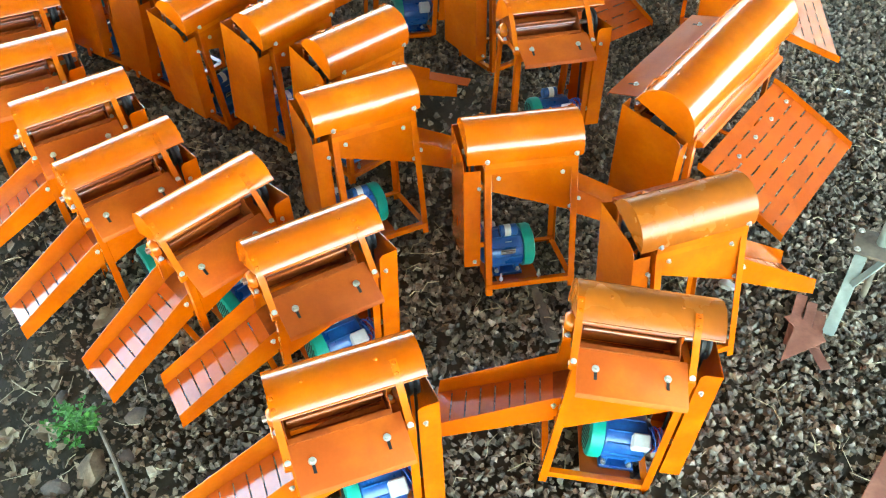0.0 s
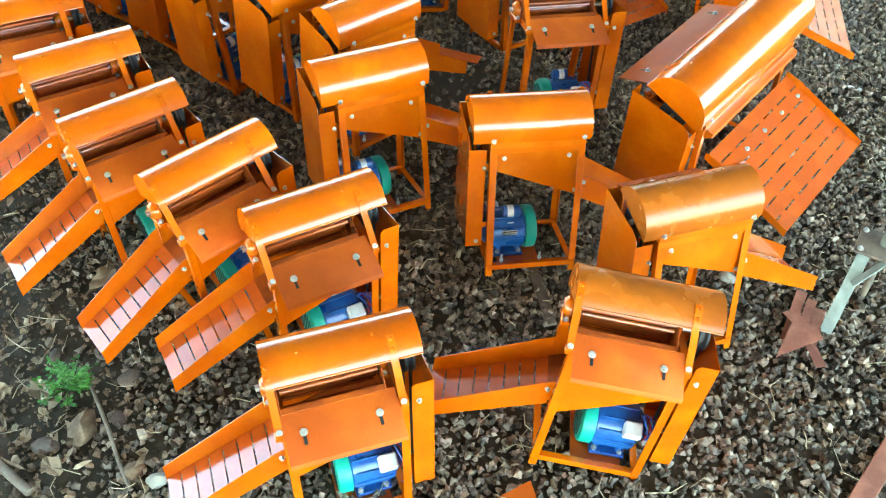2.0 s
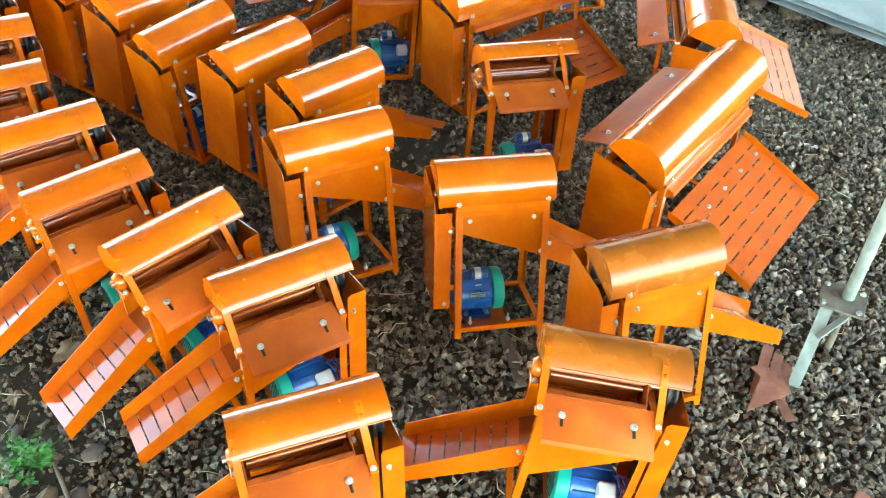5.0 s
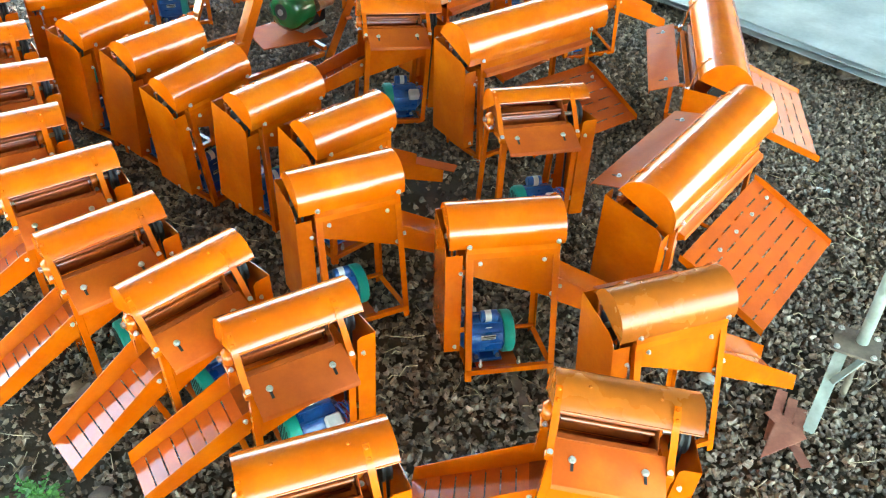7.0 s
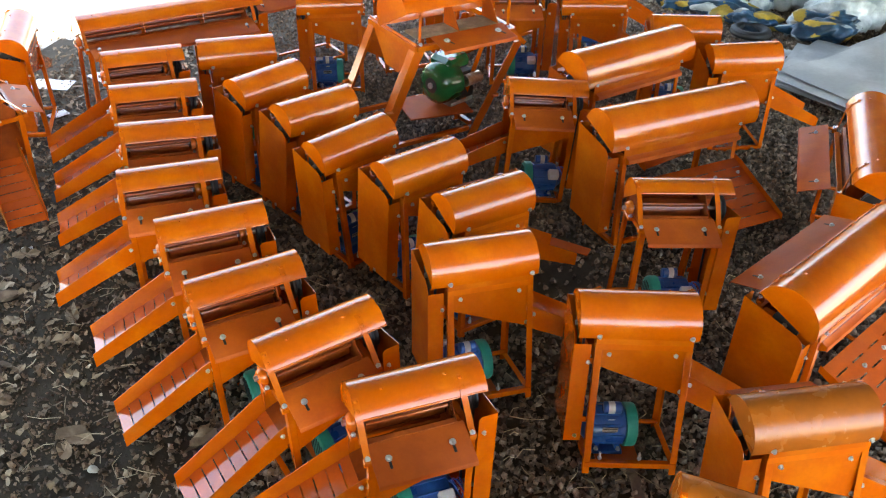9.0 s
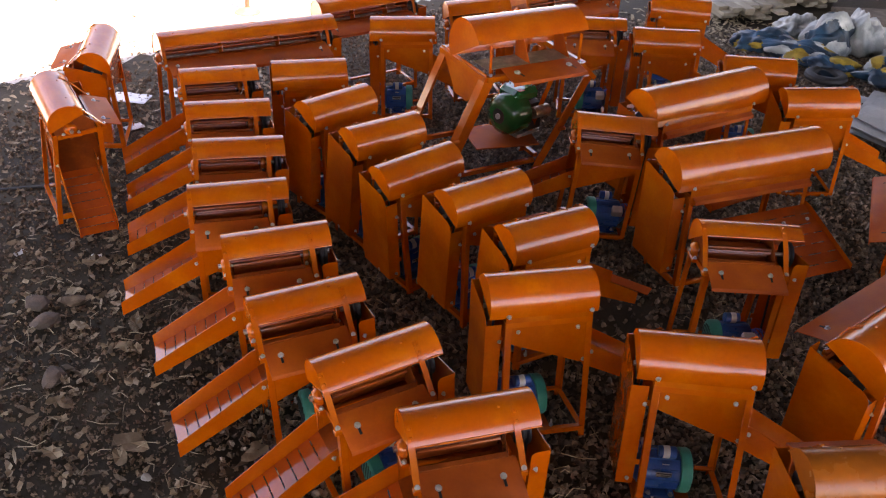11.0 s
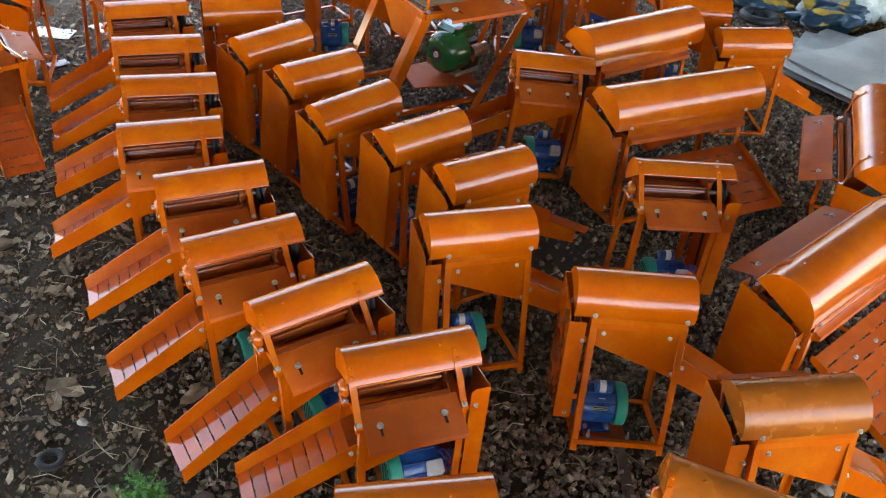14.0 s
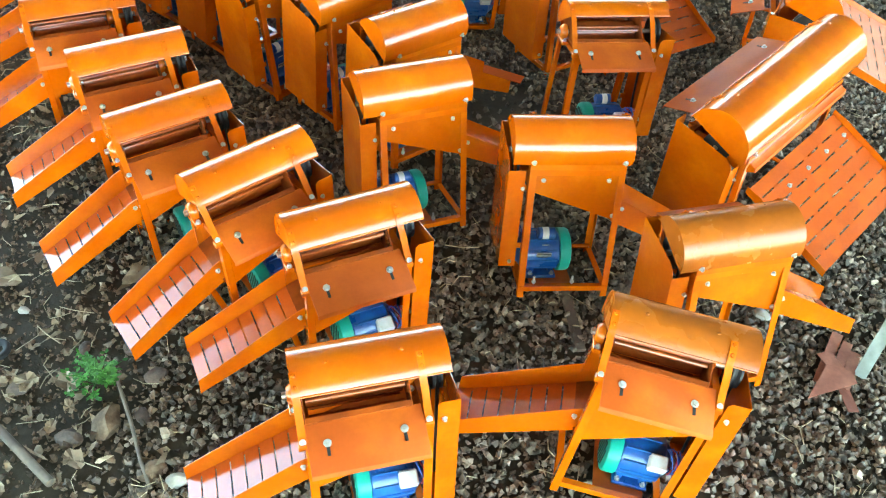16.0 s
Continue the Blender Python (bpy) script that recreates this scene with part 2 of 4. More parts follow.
def part(name, shape, material, parent, label="", bevel=0.0, smooth=35):
    """One mesh object under a thing or a part."""
    ob = new(name, shape.mesh(name, material, bevel, smooth) if isinstance(shape, Shape) else shape)
    ob.parent = parent
    return tagged(ob, label) if label else ob


def thing(name, label, category, group="", kind="", m=None):
    ob = tagged(new(name), label, category, group, kind)
    ob.empty_display_size = 0.1
    if m:
        ob.matrix_basis = m
    return ob


def solid(name, shape, material, label, category, group="", kind="", m=None, bevel=0.0, smooth=35):
    """A thing that is one mesh."""
    ob = tagged(new(name, shape.mesh(name, material, bevel, smooth)), label, category, group, kind)
    if m:
        ob.matrix_basis = m
    return ob


# ---- ground and roof ----
ALONG, ACROSS = Vector((0.533, 0.846, 0)), Vector((-0.846, 0.533, 0))   # the shed's long side and the way to its open far side
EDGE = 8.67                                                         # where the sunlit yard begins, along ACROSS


def relief(x, y):
    near = max(0.0, 1 - max(abs(x) - 4, abs(y - 5) - 5, 0) / 3)
    return near * (0.018 * noise.noise((x * 1.1, y * 1.1, 0)) + 0.010 * noise.noise((x * 4, y * 4, 3))) - 0.012


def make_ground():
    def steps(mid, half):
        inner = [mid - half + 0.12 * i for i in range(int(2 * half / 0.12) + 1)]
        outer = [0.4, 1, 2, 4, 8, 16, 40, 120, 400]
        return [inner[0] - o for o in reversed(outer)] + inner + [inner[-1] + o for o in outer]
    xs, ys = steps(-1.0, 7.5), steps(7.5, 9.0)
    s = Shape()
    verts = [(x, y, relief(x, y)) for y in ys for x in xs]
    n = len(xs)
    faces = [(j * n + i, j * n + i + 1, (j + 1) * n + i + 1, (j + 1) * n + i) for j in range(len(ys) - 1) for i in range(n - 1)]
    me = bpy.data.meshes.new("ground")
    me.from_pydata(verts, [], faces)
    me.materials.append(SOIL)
    me.materials.append(SUN_PALED_GROUND)
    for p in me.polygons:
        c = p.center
        # Paled past the sun line; the unseen strip behind is added as a reflector.
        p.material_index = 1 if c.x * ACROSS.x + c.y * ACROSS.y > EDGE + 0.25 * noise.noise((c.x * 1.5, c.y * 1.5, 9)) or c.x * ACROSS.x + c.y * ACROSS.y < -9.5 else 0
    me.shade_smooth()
    tagged(new("ground", me), "dark trodden soil under crushed stone, paled by painted sunlight in the yard", "ground", kind="structure")


def make_roof():
    s = Shape()
    for i in range(70):
        a = -12.0 + i * 0.5
        base = ALONG * a
        lo, hi = ACROSS * -7.5, ACROSS * 7.7
        z0, z1 = 5.6, 4.2
        p = [base + lo, base + ALONG * 0.5 + lo, base + ALONG * 0.5 + hi, base + hi]
        zz = [z0, z0, z1, z1]
        vs = [(q.x, q.y, h + (0.03 if i % 2 else 0.0)) for q, h in zip(p, zz)] + [(q.x, q.y, h + 0.03 + (0.03 if i % 2 else 0.0)) for q, h in zip(p, zz)]
        s.add(vs, [(3, 2, 1, 0), (4, 5, 6, 7), (0, 1, 5, 4), (1, 2, 6, 5), (2, 3, 7, 6), (3, 0, 4, 7)])
    solid("ceiling", s, ROOF_MAT, "dull metal sheet roof over the open shed", "roof", kind="structure", smooth=0)


def make_glare_walls():
    """Unseen walls, added to keep low bright sky out of the paint's reflections."""
    s = Shape()
    c = ALONG * 29.0 + ACROSS * 2.0
    turn = Matrix.Translation((c.x, c.y, 3.0)) @ Matrix.Rotation(math.atan2(ALONG.y, ALONG.x), 4, "Z")
    s.box((0, 0, 0), (0.25, 40.0, 6.2), turn)
    c = ACROSS * 33.0
    s.box((0, 0, 0), (90.0, 0.25, 6.2), Matrix.Translation((c.x, c.y, 3.0)) @ Matrix.Rotation(math.atan2(ALONG.y, ALONG.x), 4, "Z"))
    solid("wall_yard", s, GLARE_WALL, "plain dull grey walls added out of view to block low sky glare", "wall", kind="structure", smooth=0)


make_ground()
make_roof()
make_glare_walls()


# ---- corn shellers ----
def bolt(parent, p, axis, r=0.0095, name="bolt", washer=True):
    s = Shape()
    d = Vector(axis).normalized()
    p = Vector(p)
    if washer:
        s.tube(p, p + d * 0.003, r * 1.35, 12)
    s.tube(p + d * 0.003, p + d * 0.013, r * 0.85, 6)
    return part(name, s, ZINC, parent, "bright zinc bolt")


def make_motor(parent, x=0.03, y=0.0, z=0.23, colour=None):
    """Foot-mounted electric motor, shaft to +x, fan cover at the other end."""
    colour = colour or BLUE
    motor = new("motor")
    motor.parent = parent
    motor.matrix_basis = pose(x, y, z) @ Matrix.Diagonal((1.02, 1.2, 1.2, 1.0))
    tagged(motor, "blue electric motor with a teal fan cover")
    part("motor_body", Shape().tube((-0.085, 0, 0), (0.105, 0, 0), 0.085, 24, rings=((0, 0.93), (0.04, 1), (0.94, 1), (1, 0.8))), colour, motor)
    for k in range(9):
        a = -0.6 + k * 0.55
        part("cooling_fin", Shape().bar((-0.07, 0.086 * math.cos(a), 0.086 * math.sin(a)), (0.085, 0.086 * math.cos(a), 0.086 * math.sin(a)), 0.004, 0.008), colour, motor)
    fan = part("fan_cover", Shape().tube((-0.145, 0, 0), (-0.085, 0, 0), 0.094, 24, rings=((0, 0.78), (0.12, 0.95), (0.3, 1), (1, 1))), TEAL, motor, "teal plastic fan cover")
    s = Shape()
    for k in range(-3, 4):
        h = math.sqrt(max(0, 0.07 ** 2 - (k * 0.02) ** 2))
        s.box((-0.1465, k * 0.02, 0), (0.003, 0.006, 2 * h))
    part("grille", s, BLACK, fan)
    part("end_bell", Shape().tube((0.105, 0, 0), (0.14, 0, 0), 0.07, 20, r2=0.04), colour, motor)
    part("shaft", Shape().tube((0.13, 0, 0), (0.235, 0, 0), 0.011, 10), STEEL, motor)
    part("foot", Shape().box((0.0, 0, -0.09), (0.15, 0.17, 0.016)).box((-0.05, 0, -0.075), (0.025, 0.13, 0.03)).box((0.05, 0, -0.075), (0.025, 0.13, 0.03)), colour, motor, bevel=0.003)
    for sx in (-0.055, 0.055):
        for sy in (-0.07, 0.07):
            bolt(motor, (sx, sy, -0.082), (0, 0, 1), 0.009)
    part("capacitor", Shape().tube((-0.055, 0.035, 0.105), (0.035, 0.035, 0.105), 0.026, 16, rings=((0, 0.85), (0.05, 1), (0.95, 1), (1, 0.85))), colour, motor, "blue capacitor can on the motor")
    part("capacitor_label", Shape().tube((-0.02, 0.035, 0.105), (0.012, 0.035, 0.105), 0.0268, 16), WHITE, motor)
    part("terminal_box", Shape().box((0.065, -0.045, 0.085), (0.075, 0.055, 0.05), pose(0, 0, 0, 25, 0, 0)), WHITE, motor, "white terminal box lid", bevel=0.006)
    plate = part("name_plate", Shape().box((0.0, 0.0, 0.0), (0.075, 0.002, 0.042)), SILVER, motor)
    plate.matrix_basis = pose(0.0, 0.083, 0.018, -12)
    for x, z, w, h in ((0, 0.014, 0.07, 0.006), (-0.01, 0.003, 0.045, 0.003), (0.004, -0.005, 0.055, 0.003), (-0.008, -0.013, 0.04, 0.003)):
        part("plate_line", Shape().box((x, 0.0015, z), (w, 0.001, h)), BLACK, plate)
    top = part("round_badge", Shape().box((0, 0, 0), (0.032, 0.001, 0.03)), WHITE, motor)
    top.matrix_basis = pose(-0.005, 0.062, 0.06, -46)
    r = random.Random(4)
    for k, m in enumerate((WIRE_BLUE, WIRE_BLUE, WIRE_RED)):
        pts = []
        for i in range(26):
            a = i * 0.55 + k
            pts.append((0.12 + 0.02 * math.sin(a * 0.7 + k) + 0.008 * k, -0.05 + 0.045 * math.cos(a) , 0.055 + 0.04 * math.sin(a) + r.uniform(-0.006, 0.006)))
        part("wire", Shape().path(pts, 0.0028, 5), m, motor, "coiled loose motor wire")
    return motor


def leg(parent, x, y0, y1, top, sx, sy, w=0.034):
    part("leg", Shape().angle((x, y0, top), (x, y1, -0.01), w, 0.004, (-sx, 0, 0), (0, -sy, 0)), ORANGE, parent, bevel=0.0012)


SMALL = dict(hw=0.235, yr=0.193, yrb=0.256, zr=0.701, yf=-0.136, yfb=-0.136, zf=0.722, x0=-0.254, x1=0.323, cy=0.081, cz=0.789, r=0.134, front=152.4, rear=-23.6,
             strap=(-0.243, 0.212), sy=-0.150, sz=0.741, bx=(-0.159, 0.117), by=-0.168, bz=0.745, px=(-0.230, 0.194), py=-0.271, pz=0.707,
             gx0=0.249, gx1=0.334, gyf=-0.129, gzf=0.803, gyr=0.175, gzr=0.688, gzb=0.132, hx=(-0.158, 0.164), hz=0.644, low=0.413, high=0.585, split=())
LARGE = dict(SMALL, hw=0.492, yr=0.188, yrb=0.215, zr=0.712, yf=-0.165, yfb=-0.175, zf=0.725, x0=-0.621, x1=0.600, cy=0.038, cz=0.834, r=0.172, front=161.4,
             strap=(-0.50, 0.46), sy=-0.17, sz=0.745, bx=(-0.46, 0.27), by=-0.285, bz=0.715, px=(-0.575, 0.385), py=-0.389, pz=0.678,
             gx0=0.506, gx1=0.596, gyf=-0.197, gzf=0.823, gyr=0.158, gzr=0.703, hx=(-0.4, 0.4), hz=0.685, low=0.645, high=0.645, split=(-0.15, 0.18))


def stretched(half, **more):
    """The small pattern drawn out to another length."""
    d = half - 0.288
    s = dict(SMALL, hw=SMALL["hw"] + d, x0=SMALL["x0"] - d, x1=SMALL["x1"] + d, strap=(SMALL["strap"][0] - d, SMALL["strap"][1] + d), bx=(SMALL["bx"][0] - d, SMALL["bx"][1] + d),
             px=(SMALL["px"][0] - d, SMALL["px"][1] + d), gx0=SMALL["gx0"] + d, gx1=SMALL["gx1"] + d, hx=(SMALL["hx"][0] - d, SMALL["hx"][1] + d), cz=0.80, r=0.15, cy=0.06, front=155, split=(-0.3 * half, 0.35 * half))
    s.update(more)
    return s


def make_sheller(D, label, outlet="end", motor=True, hopper=True, guard=True, drum=True, paint=None, cover_paint=None, name="corn_sheller"):
    """Corn sheller. +x: belt guard, -x: outlet, -y: feed mouth, origin on the ground under the frame."""
    P = paint or ORANGE
    hw, yr, zr, yf, zf, cy, cz, r, x0, x1 = (D[k] for k in ("hw", "yr", "zr", "yf", "zf", "cy", "cz", "r", "x0", "x1"))
    t = thing(name, label, "corn sheller", "row of corn shellers")
    # frame of angle iron
    for sx in (-1, 1):
        leg(t, sx * hw, yr, D["yrb"], zr, sx, 1)
        leg(t, sx * hw, yf, D["yfb"], zf, sx, -1)
        part("side_rail", Shape().angle((sx * hw, yf + 0.035, zf - 0.006), (sx * hw, yr - 0.035, zr - 0.002), 0.03, 0.004, (-sx, 0, 0), (0, 0, -1)), P, t)
        part("lower_side_rail", Shape().angle((sx * (hw - 0.005), D["yfb"] + 0.035, 0.052), (sx * (hw - 0.005), D["yrb"] - 0.04, 0.052), 0.03, 0.004, (-sx, 0, 0), (0, 0, -1)), P, t)
    for y, s, z in ((yr + 0.003, 1, zr + 0.002), (yf - 0.002, -1, zf + 0.002)):
        part("top_rail", Shape().angle((-hw + 0.003, y, z), (hw - 0.003, y, z), 0.032, 0.004, (0, -s, 0), (0, 0, -1)), P, t, bevel=0.001)
    for y, s in ((D["yrb"] - 0.002, 1), (D["yfb"] + 0.002, -1)):
        part("lower_rail", Shape().angle((-hw + 0.006, y, 0.056), (hw - 0.006, y, 0.056), 0.03, 0.004, (0, -s, 0), (0, 0, -1)), P, t, bevel=0.001)
    # cover: part of a circle, lifted over the mouth
    count = 28
    first, last = D["rear"], D["front"]

    def on_cover(deg, lift=0.0):
        return cy + (r + lift) * math.cos(radians(deg)), cz + (r + lift) * math.sin(radians(deg))

    arc = [on_cover(first + (last - first) * k / count) for k in range(count + 1)]
    cover = part("cover", Shape().shell(arc, 0.003, x0, x1), cover_paint or P, t, "glossy curved orange sheet cover")
    for x in (x0 + 0.004, x1 - 0.007):
        part("end_plate", Shape().prism([(cy + (y - cy) * 0.985, cz + (z - cz) * 0.985) for y, z in arc], x, x + 0.003), cover_paint or P, cover)
    part("rolled_edge", Shape().tube((x0, *arc[-1]), (x1, *arc[-1]), 0.004, 8), cover_paint or P, cover)
    for x in (-hw + 0.017, hw - 0.01):
        q = first + 6.8
        bolt(cover, (x, *on_cover(q)), (0, math.cos(radians(q)), math.sin(radians(q))), 0.0098)
    for x in (x0 + 0.13, x1 - 0.17):
        part("rivet", Shape().tube((x, *on_cover(104, -0.002)), (x, *on_cover(104, 0.006)), 0.008, 8, r2=0.005), cover_paint or P, cover)
    # rail under the rear lip of the cover
    part("lip_rail", Shape().shell([(yr + 0.004, zr + 0.002), (yr + 0.002, zr + 0.022), (arc[0][0] - 0.008, arc[0][1] + 0.012)], 0.003, -hw + 0.002, hw - 0.002), P, t)
    # straps from the cover to the front rail
    lip = on_cover(last, 0.003)
    for x in D["strap"]:
        line = [on_cover(last - k, 0.003) for k in (40, 28, 16, 6, 0)]
        line += [(lip[0] + (D["sy"] + 0.03 - lip[0]) * 0.45, lip[1] + (D["sz"] + 0.03 - lip[1]) * 0.4), (D["sy"] + 0.022, D["sz"] + 0.018), (D["sy"] - 0.012, D["sz"] - 0.006)]
        strap = part("strap", Shape().shell(line, -0.004, x - 0.014, x + 0.014), P, t, "bent flat steel strap")
        for k in (34, 17):
            q = last - k
            ax = Vector((0, math.cos(radians(q)), math.sin(radians(q))))
            p = Vector((x, *on_cover(q, 0.004)))
            part("rivet", Shape().tube(p, p + ax * 0.008, 0.0095, 10, r2=0.006), P, strap)
        bolt(strap, (x, D["sy"], D["sz"] + 0.004), (0, -0.6, 0.8), 0.0092)
        part("lug", Shape().box((x, D["sy"] + 0.002, D["sz"] - 0.018), (0.034, 0.03, 0.026)), P, strap, bevel=0.003)
    # threshing chamber: end walls, trough edge, bearings, shaft and drum
    dy, dz, dr = cy - 0.01, zr + 0.045, r * 0.72
    xl, xr = -hw + 0.012, hw - 0.072
    for x in (xl, xr):
        part("end_wall", Shape().prism([(yf + 0.05, zf - 0.02), (yf + 0.046, zf + 0.05), (cy - 0.62 * r, cz + 0.45 * r), (cy - 0.2 * r, cz + 0.86 * r), (cy + 0.7 * r, cz + 0.5 * r), (yr - 0.012, zr - 0.01)], x - 0.0015, x + 0.0015), SHADE_BROWN, t)
    part("trough_edge", Shape().shell([(yf + 0.046, zf - 0.05), (yf + 0.046, zf + 0.048), (yf + 0.062, zf + 0.052)], 0.004, xl + 0.002, xr - 0.002), SHADE_BROWN, t)
    part("mouth_bar", Shape().tube((xl + 0.002, cy - 0.55 * r, zf + 0.085), (xr - 0.002, cy - 0.55 * r, zf + 0.085), 0.011, 12), SHADE_BROWN, t, "round bar across the mouth")
    for sx, x in ((-1, -hw - 0.002), (1, xr + 0.004)):
        housing = Shape().tube((x, dy, dz), (x + sx * 0.036, dy, dz), 0.043, 18, rings=((0, 1), (0.55, 0.96), (0.8, 0.78), (1, 0.7))).box((x + sx * 0.017, dy, dz - 0.043), (0.034, 0.13, 0.022))
        bearing = part("bearing", housing, P, t, "painted bearing housing", bevel=0.003)
        for yy in (-0.05, 0.05):
            bolt(bearing, (x + sx * 0.017, dy + yy, dz - 0.032), (0, 0, 1), 0.009)
    part("shaft", Shape().tube((-hw - 0.055, dy, dz), (D["gx0"] + 0.07, dy, dz), 0.013, 12), STEEL, t, "steel drum shaft")
    if drum:
        d = part("drum", Shape().tube((xl + 0.012, dy, dz), (xr - 0.012, dy, dz), dr * 0.62, 20), SHADE_BROWN, t, "shelling drum, red-brown paint darkened for the chamber's shade")
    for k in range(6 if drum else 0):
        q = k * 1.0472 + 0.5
        part("beater_bar", Shape().tube((xl + 0.012, dy + dr * math.cos(q), dz + dr * math.sin(q)), (xr - 0.012, dy + dr * math.cos(q), dz + dr * math.sin(q)), 0.009, 8), SHADE_BROWN, d)
    for x in D["split"]:
        part("divider", Shape().prism([(yf + 0.06, zf), (cy - 0.6 * r, cz + 0.4 * r), (cy, cz + 0.6 * r), (cy, zf)], x, x + 0.004), P, t)
    # feed plate in front of the mouth, its outer edge folded down
    slope = (D["bz"] - 0.004 - D["pz"]) / (D["by"] - D["py"])
    y_in = D["by"] + 0.078
    z_in = D["pz"] + slope * (y_in - D["py"])
    py, pz = D["py"], D["pz"]
    fold = [(y_in, z_in), (py, pz), (py - 0.004, pz - 0.022), (py - 0.001, pz - 0.022), (py + 0.003, pz - 0.004), (y_in, z_in - 0.004)]
    plate = part("feed_plate", Shape().prism(fold, *D["px"]), ORANGE_DULL, t, "dull red-brown folded feed plate", bevel=0.001)
    part("plate_bracket", Shape().bar((D["px"][0] + 0.03, y_in - 0.02, z_in - 0.012), (D["px"][0] + 0.03, yf + 0.01, zf - 0.004), 0.03, 0.01).bar((D["px"][1] - 0.03, y_in - 0.02, z_in - 0.012), (D["px"][1] - 0.03, yf + 0.01, zf - 0.004), 0.03, 0.01), P, plate)
    for x in D["bx"]:
        zb = pz + slope * (D["by"] - py)
        bolt(plate, (x, D["by"], zb), (0, -slope, 1), 0.0112, name="slot_bolt")
        sl = part("slot", Shape().prism([(-0.006, -0.036), (0.006, -0.036), (0.006, 0.0), (-0.006, 0.0)], 0.0, 0.0012, "z"), BLACK, plate)
        sl.matrix_basis = pose(x, D["by"] - 0.01, zb + 0.0006 - 0.01 * slope, math.degrees(math.atan(slope)), 0, 0)
    # hopper under the drum, its floor falling to the outlet
    if hopper:
        prof = [(-hw + 0.006, zr - 0.006), (hw - 0.006, zr - 0.006), (hw - 0.006, D["high"]), (-hw + 0.006, D["low"])]
        # On the large pattern the gap's shade is put into this panel's colour.
        rear_panel = part("hopper_rear", Shape().prism(prof, yr - 0.006, yr - 0.003, "y"), SHADE_BROWN if D["split"] else P, t)
        for x, z in ((D["hx"][0], D["hz"]), (D["hx"][1], D["hz"]), (-hw + 0.028, D["low"] + 0.03)):
            bolt(rear_panel, (x, yr - 0.003, z), (0, 1, 0), 0.0085)
        part("hopper_front", Shape().prism([(-hw + 0.006, zf - 0.006), (hw - 0.006, zf - 0.006), (hw - 0.006, D["high"]), (-hw + 0.006, D["low"])], yf + 0.006, yf + 0.009, "y"), P, t)
        part("hopper_floor", Shape().prism([(-hw, D["low"]), (hw - 0.01, D["high"]), (hw - 0.01, D["high"] + 0.003), (-hw, D["low"] + 0.003)], yf + 0.010, yr - 0.007, "y"), SHADE_BROWN, t)
        part("hopper_side", Shape().prism([(yf + 0.01, D["high"]), (yr - 0.007, D["high"]), (yr - 0.007, zr - 0.03), (yf + 0.01, zf - 0.03)], hw - 0.010, hw - 0.0075), P, t)
    if outlet == "end":
        make_chute(t, -hw, D["low"], -0.066, 0.188, P)
    elif outlet == "rear":
        make_panel(t, -0.459, 0.460, P)
    # belt guard: open box outside the frame
    gx0, gx1, gyf, gyr = D["gx0"], D["gx1"], D["gyf"], D["gyr"]
    if guard:
        zb = D["gzb"]
        side = [(gyf, zb + 0.02), (gyr, zb), (gyr, D["gzr"]), (gyr - 0.002, D["gzr"] + 0.02), (gyr - 0.012, D["gzr"] + 0.038), (gyr - 0.045, D["gzr"] + 0.062), (gyf, D["gzf"])]
        g = part("belt_guard", Shape().prism(side, gx1 - 0.0025, gx1), P, t, "tall orange belt guard box")
        part("guard_back", Shape().prism([(gx0, zb), (gx1 - 0.003, zb), (gx1 - 0.003, D["gzr"] - 0.002), (gx0, D["gzr"] - 0.002)], gyr - 0.0025, gyr, "y"), P, g)
        part("guard_front", Shape().prism([(gx0, zb + 0.02), (gx1 - 0.003, zb + 0.02), (gx1 - 0.003, D["gzf"] - 0.004), (gx0 + 0.014, D["gzf"] - 0.006), (gx0, D["gzf"] - 0.02)], gyf, gyf + 0.0025, "y"), P, g)
        part("guard_bottom", Shape().prism([(gyf + 0.003, zb + 0.02), (gyr - 0.003, zb), (gyr - 0.003, zb + 0.0025), (gyf + 0.003, zb + 0.0225)], gx0, gx1 - 0.003), P, g)
        for p, ax in (((gx0 + 0.026, gyf, D["gzf"] - 0.10), (0, -1, 0)), ((gx0 + 0.03, gyr, zb + 0.03), (0, 1, 0)), ((gx0 + 0.008, gyr, D["gzr"] - 0.10), (0, 1, 0))):
            bolt(g, p, ax, 0.0078)
        for z in (D["gzr"] - 0.10, zb + 0.12):
            part("guard_tab", Shape().box(((hw + gx0) / 2 + 0.004, gyr - 0.012, z), (gx0 - hw + 0.022, 0.004, 0.03)), P, g)
        part("drum_pulley", Shape().tube((gx0 + 0.012, dy, dz), (gx0 + 0.052, dy, dz), 0.074, 24, rings=((0, 1), (0.2, 1), (0.5, 0.86), (0.8, 1), (1, 1))), BLACK, t, "black cast belt pulley")
    if motor:
        my, mz = 0.05, 0.150
        part("motor_plate", Shape().box((0.05, (D["yfb"] + D["yrb"]) / 2, mz - 0.1215), (0.22, D["yrb"] - D["yfb"] - 0.012, 0.006)), ORANGE_DULL, t)
        for x in (-0.05, 0.15):
            part("adjuster_bolt", Shape().tube((x, D["yrb"] - 0.03, 0.02), (x, D["yrb"] - 0.03, 0.10), 0.006, 8).tube((x, D["yrb"] - 0.03, 0.062), (x, D["yrb"] - 0.03, 0.074), 0.011, 6), ZINC, t)
        make_motor(t, 0.095, my, mz)
        part("motor_pulley", Shape().tube((gx0 + 0.012, my, mz), (gx0 + 0.05, my, mz), 0.036, 18), STEEL, t)
        s = Shape()
